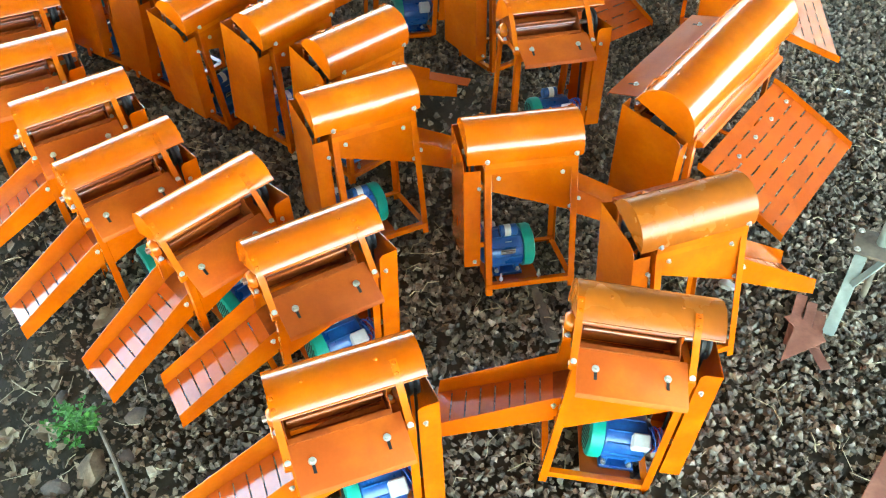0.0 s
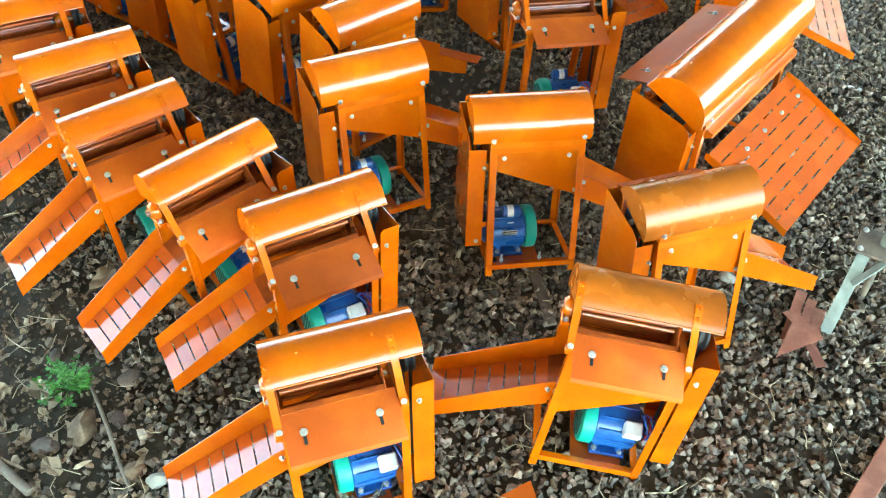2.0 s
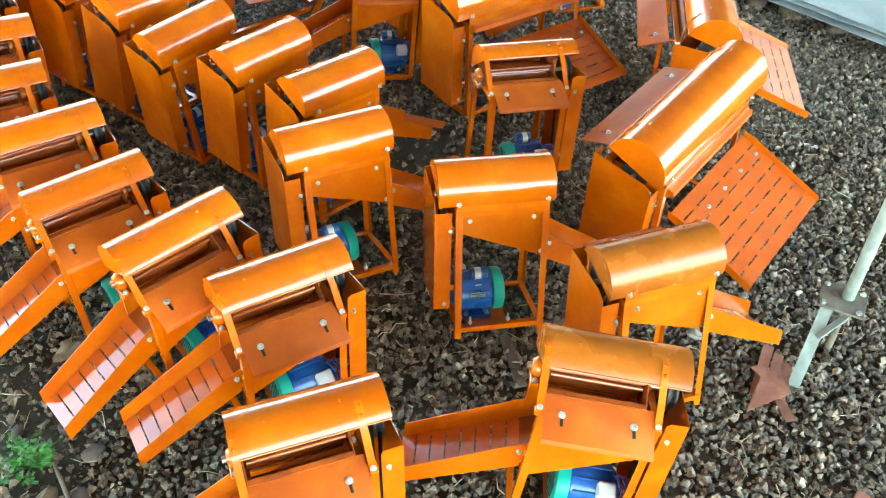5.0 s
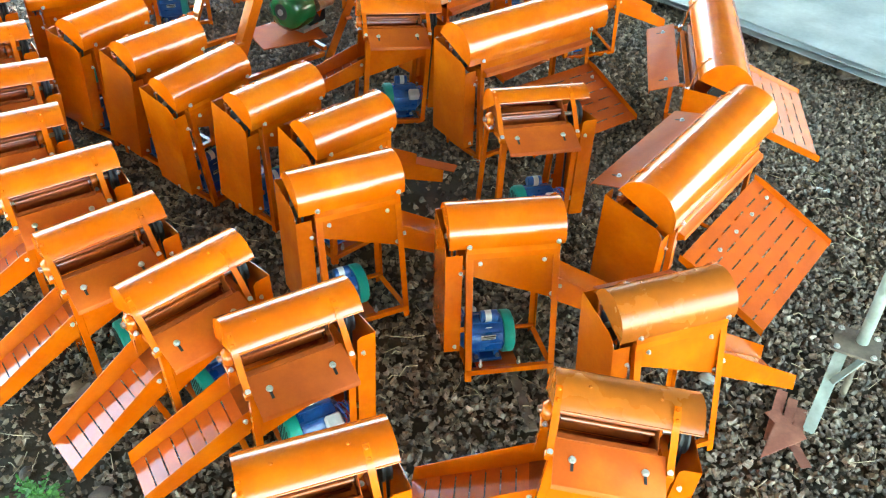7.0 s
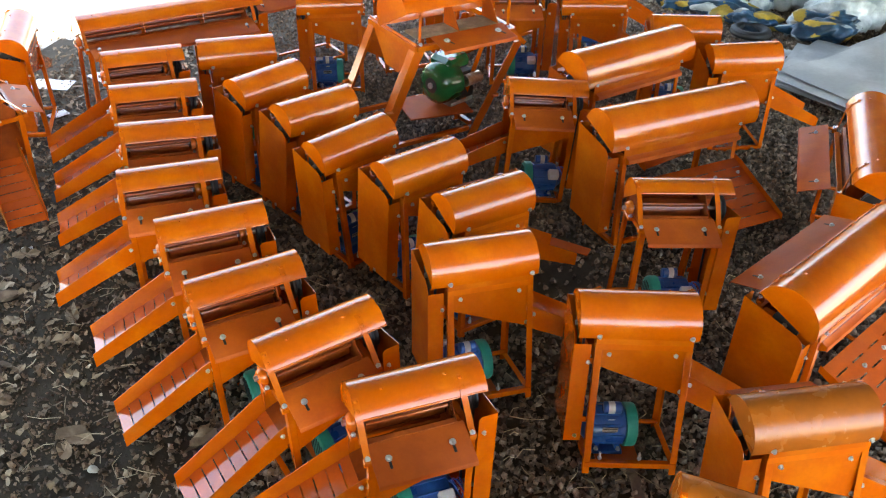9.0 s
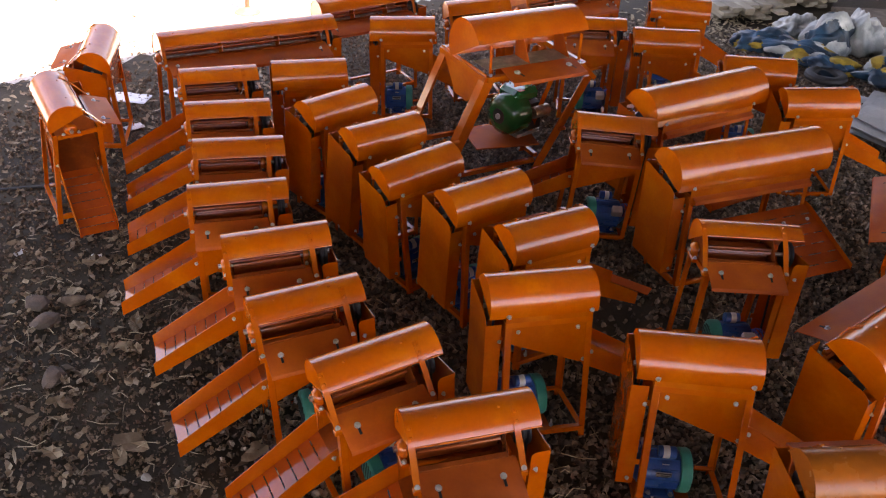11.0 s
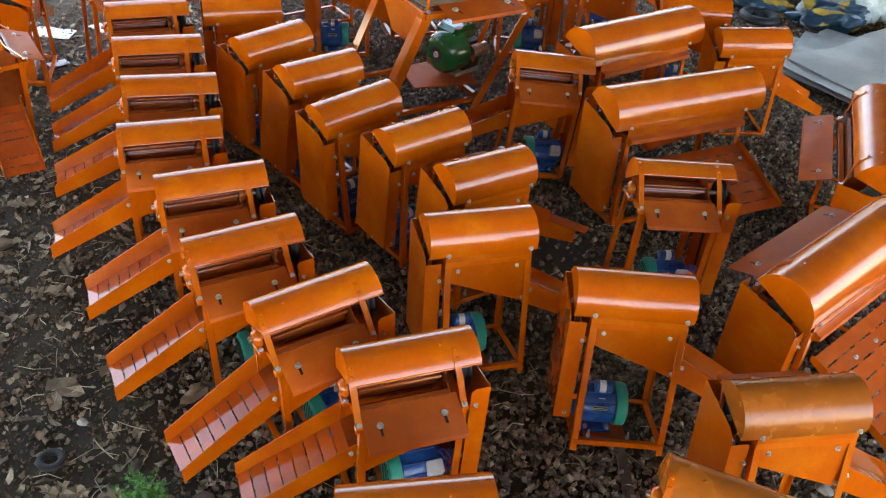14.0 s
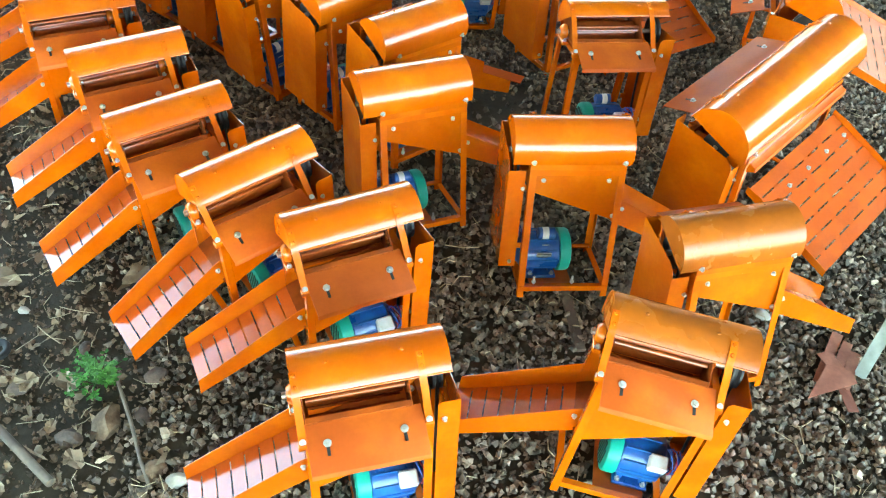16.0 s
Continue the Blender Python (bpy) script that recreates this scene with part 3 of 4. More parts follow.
        s.bar((gx0 + 0.032, dy - 0.066, dz), (gx0 + 0.032, my - 0.035, mz), 0.012, 0.008, (0, 1, 0)).bar((gx0 + 0.032, dy + 0.066, dz), (gx0 + 0.032, my + 0.035, mz), 0.012, 0.008, (0, 1, 0))
        part("belt", s, BLACK, t)
    return t


def make_chute(t, xe, zc, ya, yb, P):
    """Slatted outlet chute leaving the frame towards -x."""
    n, run, drop = 8, 0.485, 0.236
    c = new("chute")
    c.parent = t
    tagged(c, "slatted orange outlet chute with raised sides")
    length = math.hypot(run, drop)
    pitch = length / n
    ang = math.atan2(drop, run)
    slat = Shape().prism([(-pitch + 0.007, 0), (0, 0), (0, 0.003), (-pitch + 0.007, 0.003)], ya + 0.012, yb - 0.003, "y").mesh("slat", CHUTE_PAINT)
    for i in range(n):
        o = new("slat", slat)
        o.parent = c
        o.matrix_basis = pose(xe + 0.008 - i * pitch * math.cos(ang), 0, zc - i * pitch * math.sin(ang), 0, -math.degrees(ang), 0)
    band = [(xe + 0.008, zc - 0.003), (xe + 0.008 - run, zc - drop - 0.003), (xe + 0.008 - run, zc - drop), (xe + 0.008, zc)]
    for y0, y1 in ((ya + 0.002, ya + 0.012), (yb - 0.016, yb - 0.004)):
        part("edge_strip", Shape().prism([(x, z - 0.0005) for x, z in band], y0, y1, "y"), CHUTE_PAINT, c)
    wall = [(xe + 0.03, zc - 0.002), (xe + 0.008 - run, zc - drop - 0.008), (xe + 0.008 - run, zc - drop + 0.083), (xe - 0.03, zc + 0.105), (xe + 0.03, zc + 0.13)]
    for y, s in ((ya, -1), (yb, 1)):
        w = part("chute_side", Shape().prism(wall, y - 0.0015, y + 0.0015, "y"), P, c)
        bolt(w, (xe - 0.014, y + s * 0.0015, zc + 0.07), (0, s, 0), 0.0085)


def make_panel(t, xa, xb, P):
    """Apron and wide slatted outlet tray leaving the back of the frame."""
    apron = [(0.196, 0.716), (0.206, 0.704), (0.228, 0.698), (0.230, 0.672)]
    part("apron", Shape().shell(apron, 0.004, xa - 0.015, xb + 0.015), ORANGE_DULL, t, "bent dull orange apron above the outlet tray")
    for x in (xa - 0.015, xb + 0.012):
        part("apron_end", Shape().prism([(0.19, 0.710), (0.226, 0.696), (0.228, 0.674), (0.19, 0.65)], x, x + 0.003), P, t)
    c = new("outlet_tray")
    c.parent = t
    tagged(c, "wide slatted orange outlet tray")
    y0, z0, y1, z1 = 0.225, 0.535, 0.754, 0.321
    ang = math.atan2(z0 - z1, y1 - y0)
    n, length = 7, math.hypot(y1 - y0, z0 - z1)
    pitch = length / n
    slat = Shape().box(((xa + xb) / 2, pitch / 2, 0), (xb - xa, pitch - 0.009, 0.003)).mesh("slat", CHUTE_PAINT)
    bridge = Shape().box((0, 0, 0), (0.05, 0.0095, 0.0028)).mesh("bridge", CHUTE_PAINT)
    for i in range(n):
        m = pose(0, y0, z0, -math.degrees(ang)) @ pose(0, i * pitch, 0)
        o = new("slat", slat)
        o.parent = c
        o.matrix_basis = m
        for k in range(6 if i else 0):
            o = new("bridge", bridge)
            o.parent = c
            o.matrix_basis = m @ pose(xa + 0.028 + (xb - xa - 0.056) * (k + 0.5 * (i % 2)) / 5.5, 0, 0)
    wall = [(y0, z0 - 0.012), (y1, z1 - 0.012), (y1, z1 + 0.035), (y0 + 0.08, z0 + 0.01), (y0, z0 + 0.03)]
    for x in (xa - 0.002, xb + 0.002):
        part("tray_side", Shape().prism(wall, x - 0.0015, x + 0.0015), P, c)
    for k in range(5):
        bolt(c, (xa + 0.06 + k * (xb - xa - 0.12) / 4, y0 + 0.12, z0 + 0.002 - 0.12 * math.tan(ang)), (0, math.sin(ang), math.cos(ang)), 0.010)


MOUTH = "orange corn sheller, feed mouth open, slatted chute, blue motor below"
BACK = "orange corn sheller seen with rounded cover, belt guard and chute"


def set_out(first, places):
    """Stands the first machine and its copies at their places (x, y, z, turn, two leans)."""
    for k, (x, y, z, turn, lx, ly) in enumerate(places):
        m = pose(x, y, z, 0, 0, turn) @ pose(0, 0, 0, lx) @ pose(0, 0, 0, 0, ly)
        if k:
            copy_thing(first, m)
        else:
            first.matrix_basis = m


set_out(make_sheller(SMALL, MOUTH), [
    (-0.234, 1.934, -0.037, 23.0, -1.7, -1.5),
    (-0.487, 2.677, 0.001, 33.6, 1.8, -0.5),
    (-0.933, 2.909, 0.023, 45.0, 1.0, -4.0),
    (-1.459, 3.263, -0.051, 39.7, -0.6, -3.0),
    (-1.844, 3.673, -0.018, 34.0, 1.4, -2.5),
    (-2.303, 4.039, -0.025, 31.4, -1.3, -0.9),
    (-2.645, 4.586, -0.022, 33.0, 2.4, 1.9),
    (-2.968, 5.059, -0.014, 33.3, 0.3, 1.1),
    (-3.336, 5.575, -0.006, 38.8, 0.8, 1.5),
    (-0.423, 5.953, -0.025, 18.1, -0.5, 3.5),
    (-0.890, 8.063, 0.0, 17.0, 0.0, 0.0),
])
set_out(make_sheller(SMALL, BACK), [
    (0.432, 3.498, 0.011, -166.1, 9.5, -0.8),
    (-0.396, 3.779, 0.028, -149.3, 6.6, -0.6),
    (-0.585, 4.463, 0.012, -132.3, -1.7, -1.7),
    (-1.030, 4.740, 0.018, -126.6, -1.3, -0.6),
    (-1.467, 4.959, 0.005, -126.2, 1.2, 3.4),
    (-1.950, 5.331, 0.006, -123.0, -3.2, -1.9),
    (-2.396, 5.624, 0.007, -117.8, -1.3, -0.6),
    (-2.782, 6.172, 0.006, -150.3, -1.2, 0.6),
    (-2.447, 7.506, -0.012, -160.9, 1.2, 1.9),
    (-0.166, 9.245, 0.000, 188.4, 0.0, -0.1),
    (-0.187, 8.201, 0.001, -166.7, 0.2, 1.3),
    (0.633, 7.783, 0.006, -169.0, 0.1, 1.3),
    (1.072, 7.409, -0.012, -159.3, -4.6, 1.9),
])
set_out(make_sheller(dict(SMALL, low=0.33, high=0.55, gzf=0.755), "orange corn sheller with a browned, stained cover, feed mouth open", cover_paint=ORANGE_AGED), [(0.746, 2.247, 0.008, -1.6, -4.7, 6.7)])
set_out(make_sheller(SMALL, "orange corn sheller with a browned, scuffed rounded cover", cover_paint=ORANGE_AGED), [(1.159, 3.027, 0.005, -156.5, 6.9, 0.0)])
set_out(make_sheller(SMALL, "orange corn sheller with no motor, standing on trodden soil", motor=False), [
    (-4.049, 4.851, 0.042, 138.6, 0.2, -5.1),
    (-4.665, 5.860, 0.007, -63.8, -2.9, 4.2),
])
set_out(make_sheller(dict(SMALL, front=134), "orange corn sheller with a short cover and no outlet chute", outlet="", hopper=False), [(0.560, 4.585, 0.039, 18.0, -1.6, 1.5)])
set_out(make_sheller(LARGE, "long orange corn sheller with a wide slatted outlet tray", outlet="rear", motor=False), [
    (1.428, 4.300, 0.007, -125.4, -2.5, 3.3),
    (0.513, 5.833, -0.013, -140.7, 1.3, 0.0),
    (0.119, 6.774, 0.003, -129.2, 0.3, -1.3),
    (1.782, 5.654, 0.004, -95.7, 1.1, 0.4),
])
LONG = "extra long orange corn sheller, feed mouth open, no motor"
set_out(make_sheller(stretched(0.769), LONG, outlet="", motor=False, hopper=False, drum=False), [(-3.557, 6.496, 0.0, 48.3, 0, 1.1)])
set_out(make_sheller(stretched(0.519), LONG, outlet="", motor=False, hopper=False, drum=False), [(-2.945, 7.778, 0.0, 47.6, 0, -1.8)])
set_out(make_sheller(stretched(0.60), LONG, outlet="", motor=False, hopper=False, drum=False), [(-1.306, 8.974, 0.0, 51.5, 0, 0)])
set_out(make_sheller(stretched(0.30), LONG, outlet="", motor=False, hopper=False), [(-1.936, 8.068, 0.0, 31.6, 0, -4.0)])


# ---- crushed stone ----
def make_gravel():
    rng = np.random.default_rng(5)
    cube = np.array([(a, b, c) for a in (-1, 1) for b in (-1, 1) for c in (-1, 1)]) * 0.62
    tri = np.array([(0, 1, 3), (0, 3, 2), (4, 6, 7), (4, 7, 5), (0, 4, 5), (0, 5, 1), (2, 3, 7), (2, 7, 6), (0, 2, 6), (0, 6, 4), (1, 5, 7), (1, 7, 3)])
    n = 190000
    x, y = rng.uniform(-6.2, 4.4, n), rng.uniform(0.9, 11.6, n)
    # sparse in the trodden soil on the far left and in the bare patch between the rows
    left = np.clip((x + 1.9 + 0.35 * np.sin(y * 2.1) + (y - 2) * 0.18) / 0.7 + np.clip((y - 3.9) / 1.2, 0, 0.75), 0.0, 1)
    bare = np.clip((np.hypot(x + 0.12, (y - 4.77) * 0.8) - 0.16) / 0.62, 0.14, 1)
    keep = rng.uniform(0, 1, n) < (0.72 + 0.28 * left) * bare * np.clip((8.5 + 0.846 * x - 0.533 * y) / 0.6, 0, 1)
    rim = np.minimum(np.minimum(x + 6.2, 4.4 - x), np.minimum(y - 0.9, 11.6 - y)) + 0.25 * np.sin(x * 2.3 + y) + 0.2 * np.sin(y * 3.1 - x * 1.7)
    keep &= rng.uniform(0, 1, n) < np.clip(rim / 0.7, 0, 1)
    x, y, left = x[keep], y[keep], left[keep]
    n = len(x)
    r = 0.0125 + 0.0155 * rng.beta(1.6, 3, n)
    r *= np.where(rng.uniform(0, 1, n) > left, rng.uniform(0.3, 0.85, n), 1.0)
    v = cube[None] * (1 + rng.uniform(-0.75, 0.4, (n, 8, 3)))
    v *= rng.uniform(0.65, 1.35, (n, 1, 3)) * r[:, None, None]
    q = rng.normal(size=(n, 4))
    q /= np.linalg.norm(q, axis=1, keepdims=True)
    w, a, b, c = q.T
    R = np.stack([1 - 2 * (b * b + c * c), 2 * (a * b - c * w), 2 * (a * c + b * w), 2 * (a * b + c * w), 1 - 2 * (a * a + c * c), 2 * (b * c - a * w), 2 * (a * c - b * w), 2 * (b * c + a * w), 1 - 2 * (a * a + b * b)], -1).reshape(n, 3, 3)
    v = np.einsum("nij,nkj->nki", R, v)
    z = np.array([relief(p, s) for p, s in zip(x, y)]) + r * rng.uniform(0.2, 1.1, n)
    v += np.stack([x, y, z], -1)[:, None]
    brown = rng.uniform(0, 1, n) > left * 0.85 + 0.1 * np.sin(x * 3 + y * 2)
    for pick, name, material, label in ((~brown, "gravel", STONE, "loose grey crushed stone spread over the soil"), (brown, "brown_gravel", STONE_BROWN, "loose brown crushed stone and clods over soil")):
        w = v[pick]
        n = len(w)
        me = bpy.data.meshes.new(name)
        me.vertices.add(8 * n)
        me.vertices.foreach_set("co", w.reshape(-1))
        me.loops.add(36 * n)
        me.loops.foreach_set("vertex_index", (tri[None] + 8 * np.arange(n)[:, None, None]).reshape(-1).astype(np.int32))
        me.polygons.add(12 * n)
        me.polygons.foreach_set("loop_start", np.arange(0, 36 * n, 3, dtype=np.int32))
        me.update(calc_edges=True)
        me.shade_flat()
        me.materials.append(material)
        tagged(new(name, me), label, "gravel", kind="stuff")


make_gravel()


# ---- engine-driven sheller ----
def make_engine_sheller():
    t = thing("engine_sheller", "orange sheller on leaning legs with a green petrol engine below", "corn sheller", "row of corn shellers", m=pose(-1.330, 6.816, 0, 0, 0, 46))
    hw, hd, top = 0.45, 0.36, 0.95
    lean = (-0.34, 0.12)
    for sx in (-1, 1):
        for sy in (-1, 1):
            a = (-hw, sy * hd, top) if sx < 0 else (hw + 0.11, sy * hd, top - 0.13)
            b = (a[0] + lean[0], sy * hd + lean[1], -0.01)
            leg_part = part("leg", Shape().angle(a, b, 0.09, 0.006, (-sx, 0, 0), (0, -sy, 0)), ORANGE, t, bevel=0.0015)
            mid = Vector(a).lerp(Vector(b), 0.55)
            part("lug", Shape().tube(mid + Vector((-0.045 * 1, -0.01, 0)), mid + Vector((0.01, -0.01, 0)), 0.016, 12), ORANGE, leg_part)
        part("side_rail", Shape().bar((sx * hw, -hd, top - 0.02), (sx * hw, hd, top - 0.02), 0.04, 0.04), ORANGE, t)
        part("lower_side_rail", Shape().bar((sx * hw + lean[0] * 0.85, -hd + lean[1], 0.13), (sx * hw + lean[0] * 0.85, hd + lean[1], 0.13), 0.035, 0.035), ORANGE, t)
    for sy in (-1, 1):
        part("top_rail", Shape().bar((-hw, sy * hd, top - 0.02), (hw, sy * hd, top - 0.02), 0.04, 0.04), ORANGE, t)
        part("lower_rail", Shape().bar((-hw + lean[0] * 0.9, sy * hd + lean[1], 0.09), (hw + lean[0] * 0.9, sy * hd + lean[1], 0.09), 0.035, 0.035), ORANGE, t)
    for sy in (-1, 1):
        part("brace", Shape().bar((hw - 0.02, sy * hd, top - 0.02), (hw + 0.12, sy * hd, top - 0.15), 0.035, 0.035), ORANGE, t)
        part("inner_leg", Shape().angle((hw - 0.08, sy * hd * 0.5, top - 0.03), (hw - 0.3, sy * hd * 0.5 + 0.1, 0.1), 0.045, 0.005, (-1, 0, 0), (0, -sy, 0)), ORANGE, t)
    cy, cz, r = -0.125, 1.10, 0.238
    arc = [(cy + r * math.cos(radians(k)), cz + r * math.sin(radians(k))) for k in range(-30, 158, 8)]
    cover = part("cover", Shape().shell(arc, 0.003, -0.53, 0.47), ORANGE, t, "large curved orange sheet cover")
    for x in (-0.527, 0.464):
        part("end_plate", Shape().prism([(cy + (y - cy) * 0.985, cz + (z - cz) * 0.985) for y, z in arc], x, x + 0.003), ORANGE, cover)
    for x in (-0.42, 0.40):
        part("strap", Shape().bar((x, cy - r * 0.93, cz + 0.085), (x, -hd + 0.01, top + 0.01), 0.03, 0.006, (1, 0, 0)), ORANGE, t, "flat steel strap")
        bolt(t, (x, -hd + 0.0, top + 0.012), (0, -0.6, 0.8), 0.012)
    part("mouth_floor", Shape().box((0, -0.17, top + 0.02), (0.80, 0.22, 0.004)), STRAW, t, "pale wooden boards inside the mouth")
    for x in (-0.02, 0.35):
        part("divider", Shape().prism([(-0.3, top), (-0.06, top), (-0.06, top + 0.22), (-0.16, top + 0.2)], x, x + 0.004), ORANGE_DULL, t)
    plate = part("feed_plate", Shape().prism([(-hd + 0.06, top + 0.03), (-hd - 0.15, top - 0.015), (-hd - 0.155, top - 0.04), (-hd - 0.15, top - 0.04), (-hd - 0.146, top - 0.018), (-hd + 0.06, top + 0.026)], -0.30, 0.38), ORANGE_DULL, t, "dull red folded feed plate")
    for x in (-0.2, 0.28):
        bolt(plate, (x, -hd - 0.03, top + 0.014), (0, -0.2, 1), 0.02)
        part("slot", Shape().bar((x + 0.012, -hd - 0.05, top + 0.012), (x + 0.03, -hd - 0.09, top + 0.003), 0.014, 0.003), BLACK, plate)
    part("hopper_end", Shape().prism([(-hd, top + 0.02), (hd, top + 0.02), (0.1, top - 0.3), (-0.1, top - 0.3)], -hw - 0.004, -hw), ORANGE, t)
    part("engine_bed", Shape().box((-0.06, -0.04, 0.25), (0.55, 0.42, 0.012), pose(0, 0, 0, 0, 0, -12)), ORANGE_DULL, t, "flat red-brown steel engine bed", bevel=0.002)
    e = new("engine")
    e.parent = t
    e.matrix_basis = pose(0.06, -0.03, 0.46, 0, 0, 12)
    tagged(e, "glossy green air-cooled petrol engine")
    part("fan_shroud", Shape().tube((-0.19, 0, 0), (0.03, 0, 0), 0.175, 28, rings=((0, 0.62), (0.07, 0.82), (0.22, 0.96), (0.45, 1), (1, 0.97))), GREEN, e)
    part("starter_hole", Shape().tube((-0.193, 0, 0), (-0.186, 0, 0), 0.065, 20), BLACK, e)
    part("starter_hub", Shape().tube((-0.205, 0, 0), (-0.186, 0, 0), 0.025, 14), ZINC, e)
    part("fuel_tank", Shape().box((0.05, 0.03, 0.15), (0.27, 0.24, 0.12)), GREEN, e, "green fuel tank", bevel=0.035)
    part("crankcase", Shape().box((0.12, 0, -0.05), (0.20, 0.22, 0.24)), BLACK, e, "black crankcase", bevel=0.02)
    part("muffler", Shape().tube((0.05, -0.15, 0.02), (0.22, -0.15, 0.02), 0.05, 14), STEEL, e)
    part("mount", Shape().box((0.08, 0, -0.185), (0.26, 0.2, 0.03)), SILVER, e)
    lab = part("label_plate", Shape().box((0, 0, 0), (0.075, 0.10, 0.002)), WHITE, e)
    lab.matrix_basis = pose(-0.10, -0.10, 0.125, 42, -10, 0)
    part("label_band", Shape().box((0, 0.02, 0.002), (0.03, 0.02, 0.001)), LEAF_GREEN, lab)
    lab = part("warning_plate", Shape().box((0, 0, 0), (0.06, 0.05, 0.002)), WIRE_RED, e)
    lab.matrix_basis = pose(-0.03, -0.065, 0.212, 0, 0, 0)
    for k in range(5):
        bolt(e, (-0.08 + k * 0.05, 0.11, 0.212 - 0.002), (0, 0, 1), 0.007)
    part("drive_shaft", Shape().tube((0.2, 0, -0.02), (0.33, 0, -0.02), 0.014, 10), STEEL, e)


make_engine_sheller()


# ---- loose things on the ground ----
def crumple(name, size, material, label, m, seed, patches=(), amount=0.35, category="sack"):
    """A slack woven sack: a squashed body pulled into folds."""
    rng = random.Random(seed)
    bm = bmesh.new()
    bmesh.ops.create_icosphere(bm, subdivisions=5, radius=1.0)
    off = Vector((rng.uniform(0, 50), rng.uniform(0, 50), rng.uniform(0, 50)))
    creases = [(Vector((math.cos(a), math.sin(a), rng.uniform(-0.35, 0.35))), per, depth) for a, per, depth in ((rng.uniform(0, 6.28), 1.6, 0.2), (rng.uniform(0, 6.28), 2.7, 0.15), (rng.uniform(0, 6.28), 4.6, 0.085), (rng.uniform(0, 6.28), 7.5, 0.045))]
    for v in bm.verts:
        p = v.co.copy()
        k = 0.86 + amount * noise.noise(p * 1.3 + off)
        for (way, per, depth), ph in zip(creases, (0.7, 1.9, 3.1, 4.3)):
            u = p.dot(way) * per + 1.5 * noise.noise(p * 1.1 + off * (1 + ph)) + ph
            k += depth * (2 * abs(u % 2 - 1) - 0.5) * (0.5 + 0.8 * abs(noise.noise(p * 1.5 + off * ph)))
        q = p * k
        v.co = Vector((q.x * size[0], q.y * size[1], max(q.z, -0.55) * size[2] + 0.55 * size[2]))
    me = bpy.data.meshes.new(name)
    bm.to_mesh(me)
    bm.free()
    me.materials.append(material)
    for p in patches:
        me.materials.append(p)
    for f in me.polygons:
        c = f.center
        for i in range(len(patches)):
            if noise.noise(Vector((c.x / size[0], c.y / size[1], c.z / size[2])) * 1.1 + off * (i + 2)) > 0.18:
                f.material_index = i + 1
    me.shade_smooth()
    ob = tagged(new(name, me), label, category, "heap of sacks")
    ob.matrix_basis = m
    return ob


for k, (x, y, turn, sx, sy, sz, base, patches) in enumerate((
        (0.736, 10.829, 20, 0.34, 0.24, 0.24, SACK_BLUE, (SACK_GOLD,)), (1.138, 10.684, -15, 0.40, 0.26, 0.22, SACK_BLUE, (SACK_WHITE, SACK_GOLD)),
        (1.458, 11.007, 40, 0.34, 0.24, 0.42, SACK_WHITE, (SACK_BLUE,)), (1.825, 11.233, -30, 0.30, 0.22, 0.46, SACK_WHITE, ()),
        (1.481, 10.366, 10, 0.30, 0.22, 0.18, SACK_BLUE, (SACK_GOLD,)), (2.188, 10.319, 25, 0.46, 0.30, 0.26, SACK_BLUE, (SACK_WHITE, SACK_GOLD)),
        (2.518, 10.809, 5, 0.42, 0.32, 0.36, SACK_WHITE, (SACK_BLUE,)), (1.104, 11.427, 60, 0.30, 0.24, 0.30, SACK_WHITE, ()))):
    crumple("woven_sack", (sx * 0.92, sy * 0.92, sz * 0.62), base, "crumpled blue, white and yellow woven plastic sack" if patches else "slack dirty white woven plastic sack", pose(x, y, -0.01, 0, 0, turn), 20 + k, patches)


def tyre(x, y, z, turn, R, r, label):
    s = Shape()
    n, k = 28, 10
    vs = [((R + r * math.cos(6.28319 * j / k)) * math.cos(6.28319 * i / n), (R + r * math.cos(6.28319 * j / k)) * math.sin(6.28319 * i / n), r * 0.9 * math.sin(6.28319 * j / k)) for i in range(n) for j in range(k)]
    s.add(vs, [(i * k + j, ((i + 1) % n) * k + j, ((i + 1) % n) * k + (j + 1) % k, i * k + (j + 1) % k) for i in range(n) for j in range(k)])
    solid("rubber_tyre", s, BLACK, label, "tyre", m=pose(x, y, z, 0, 0, turn))


tyre(1.428, 10.057, 0.05, 0, 0.17, 0.055, "old black rubber tyre lying flat beside sacks")
tyre(-2.103, 2.373, 0.014, 0, 0.05, 0.018, "small worn black rubber wheel ring on soil")

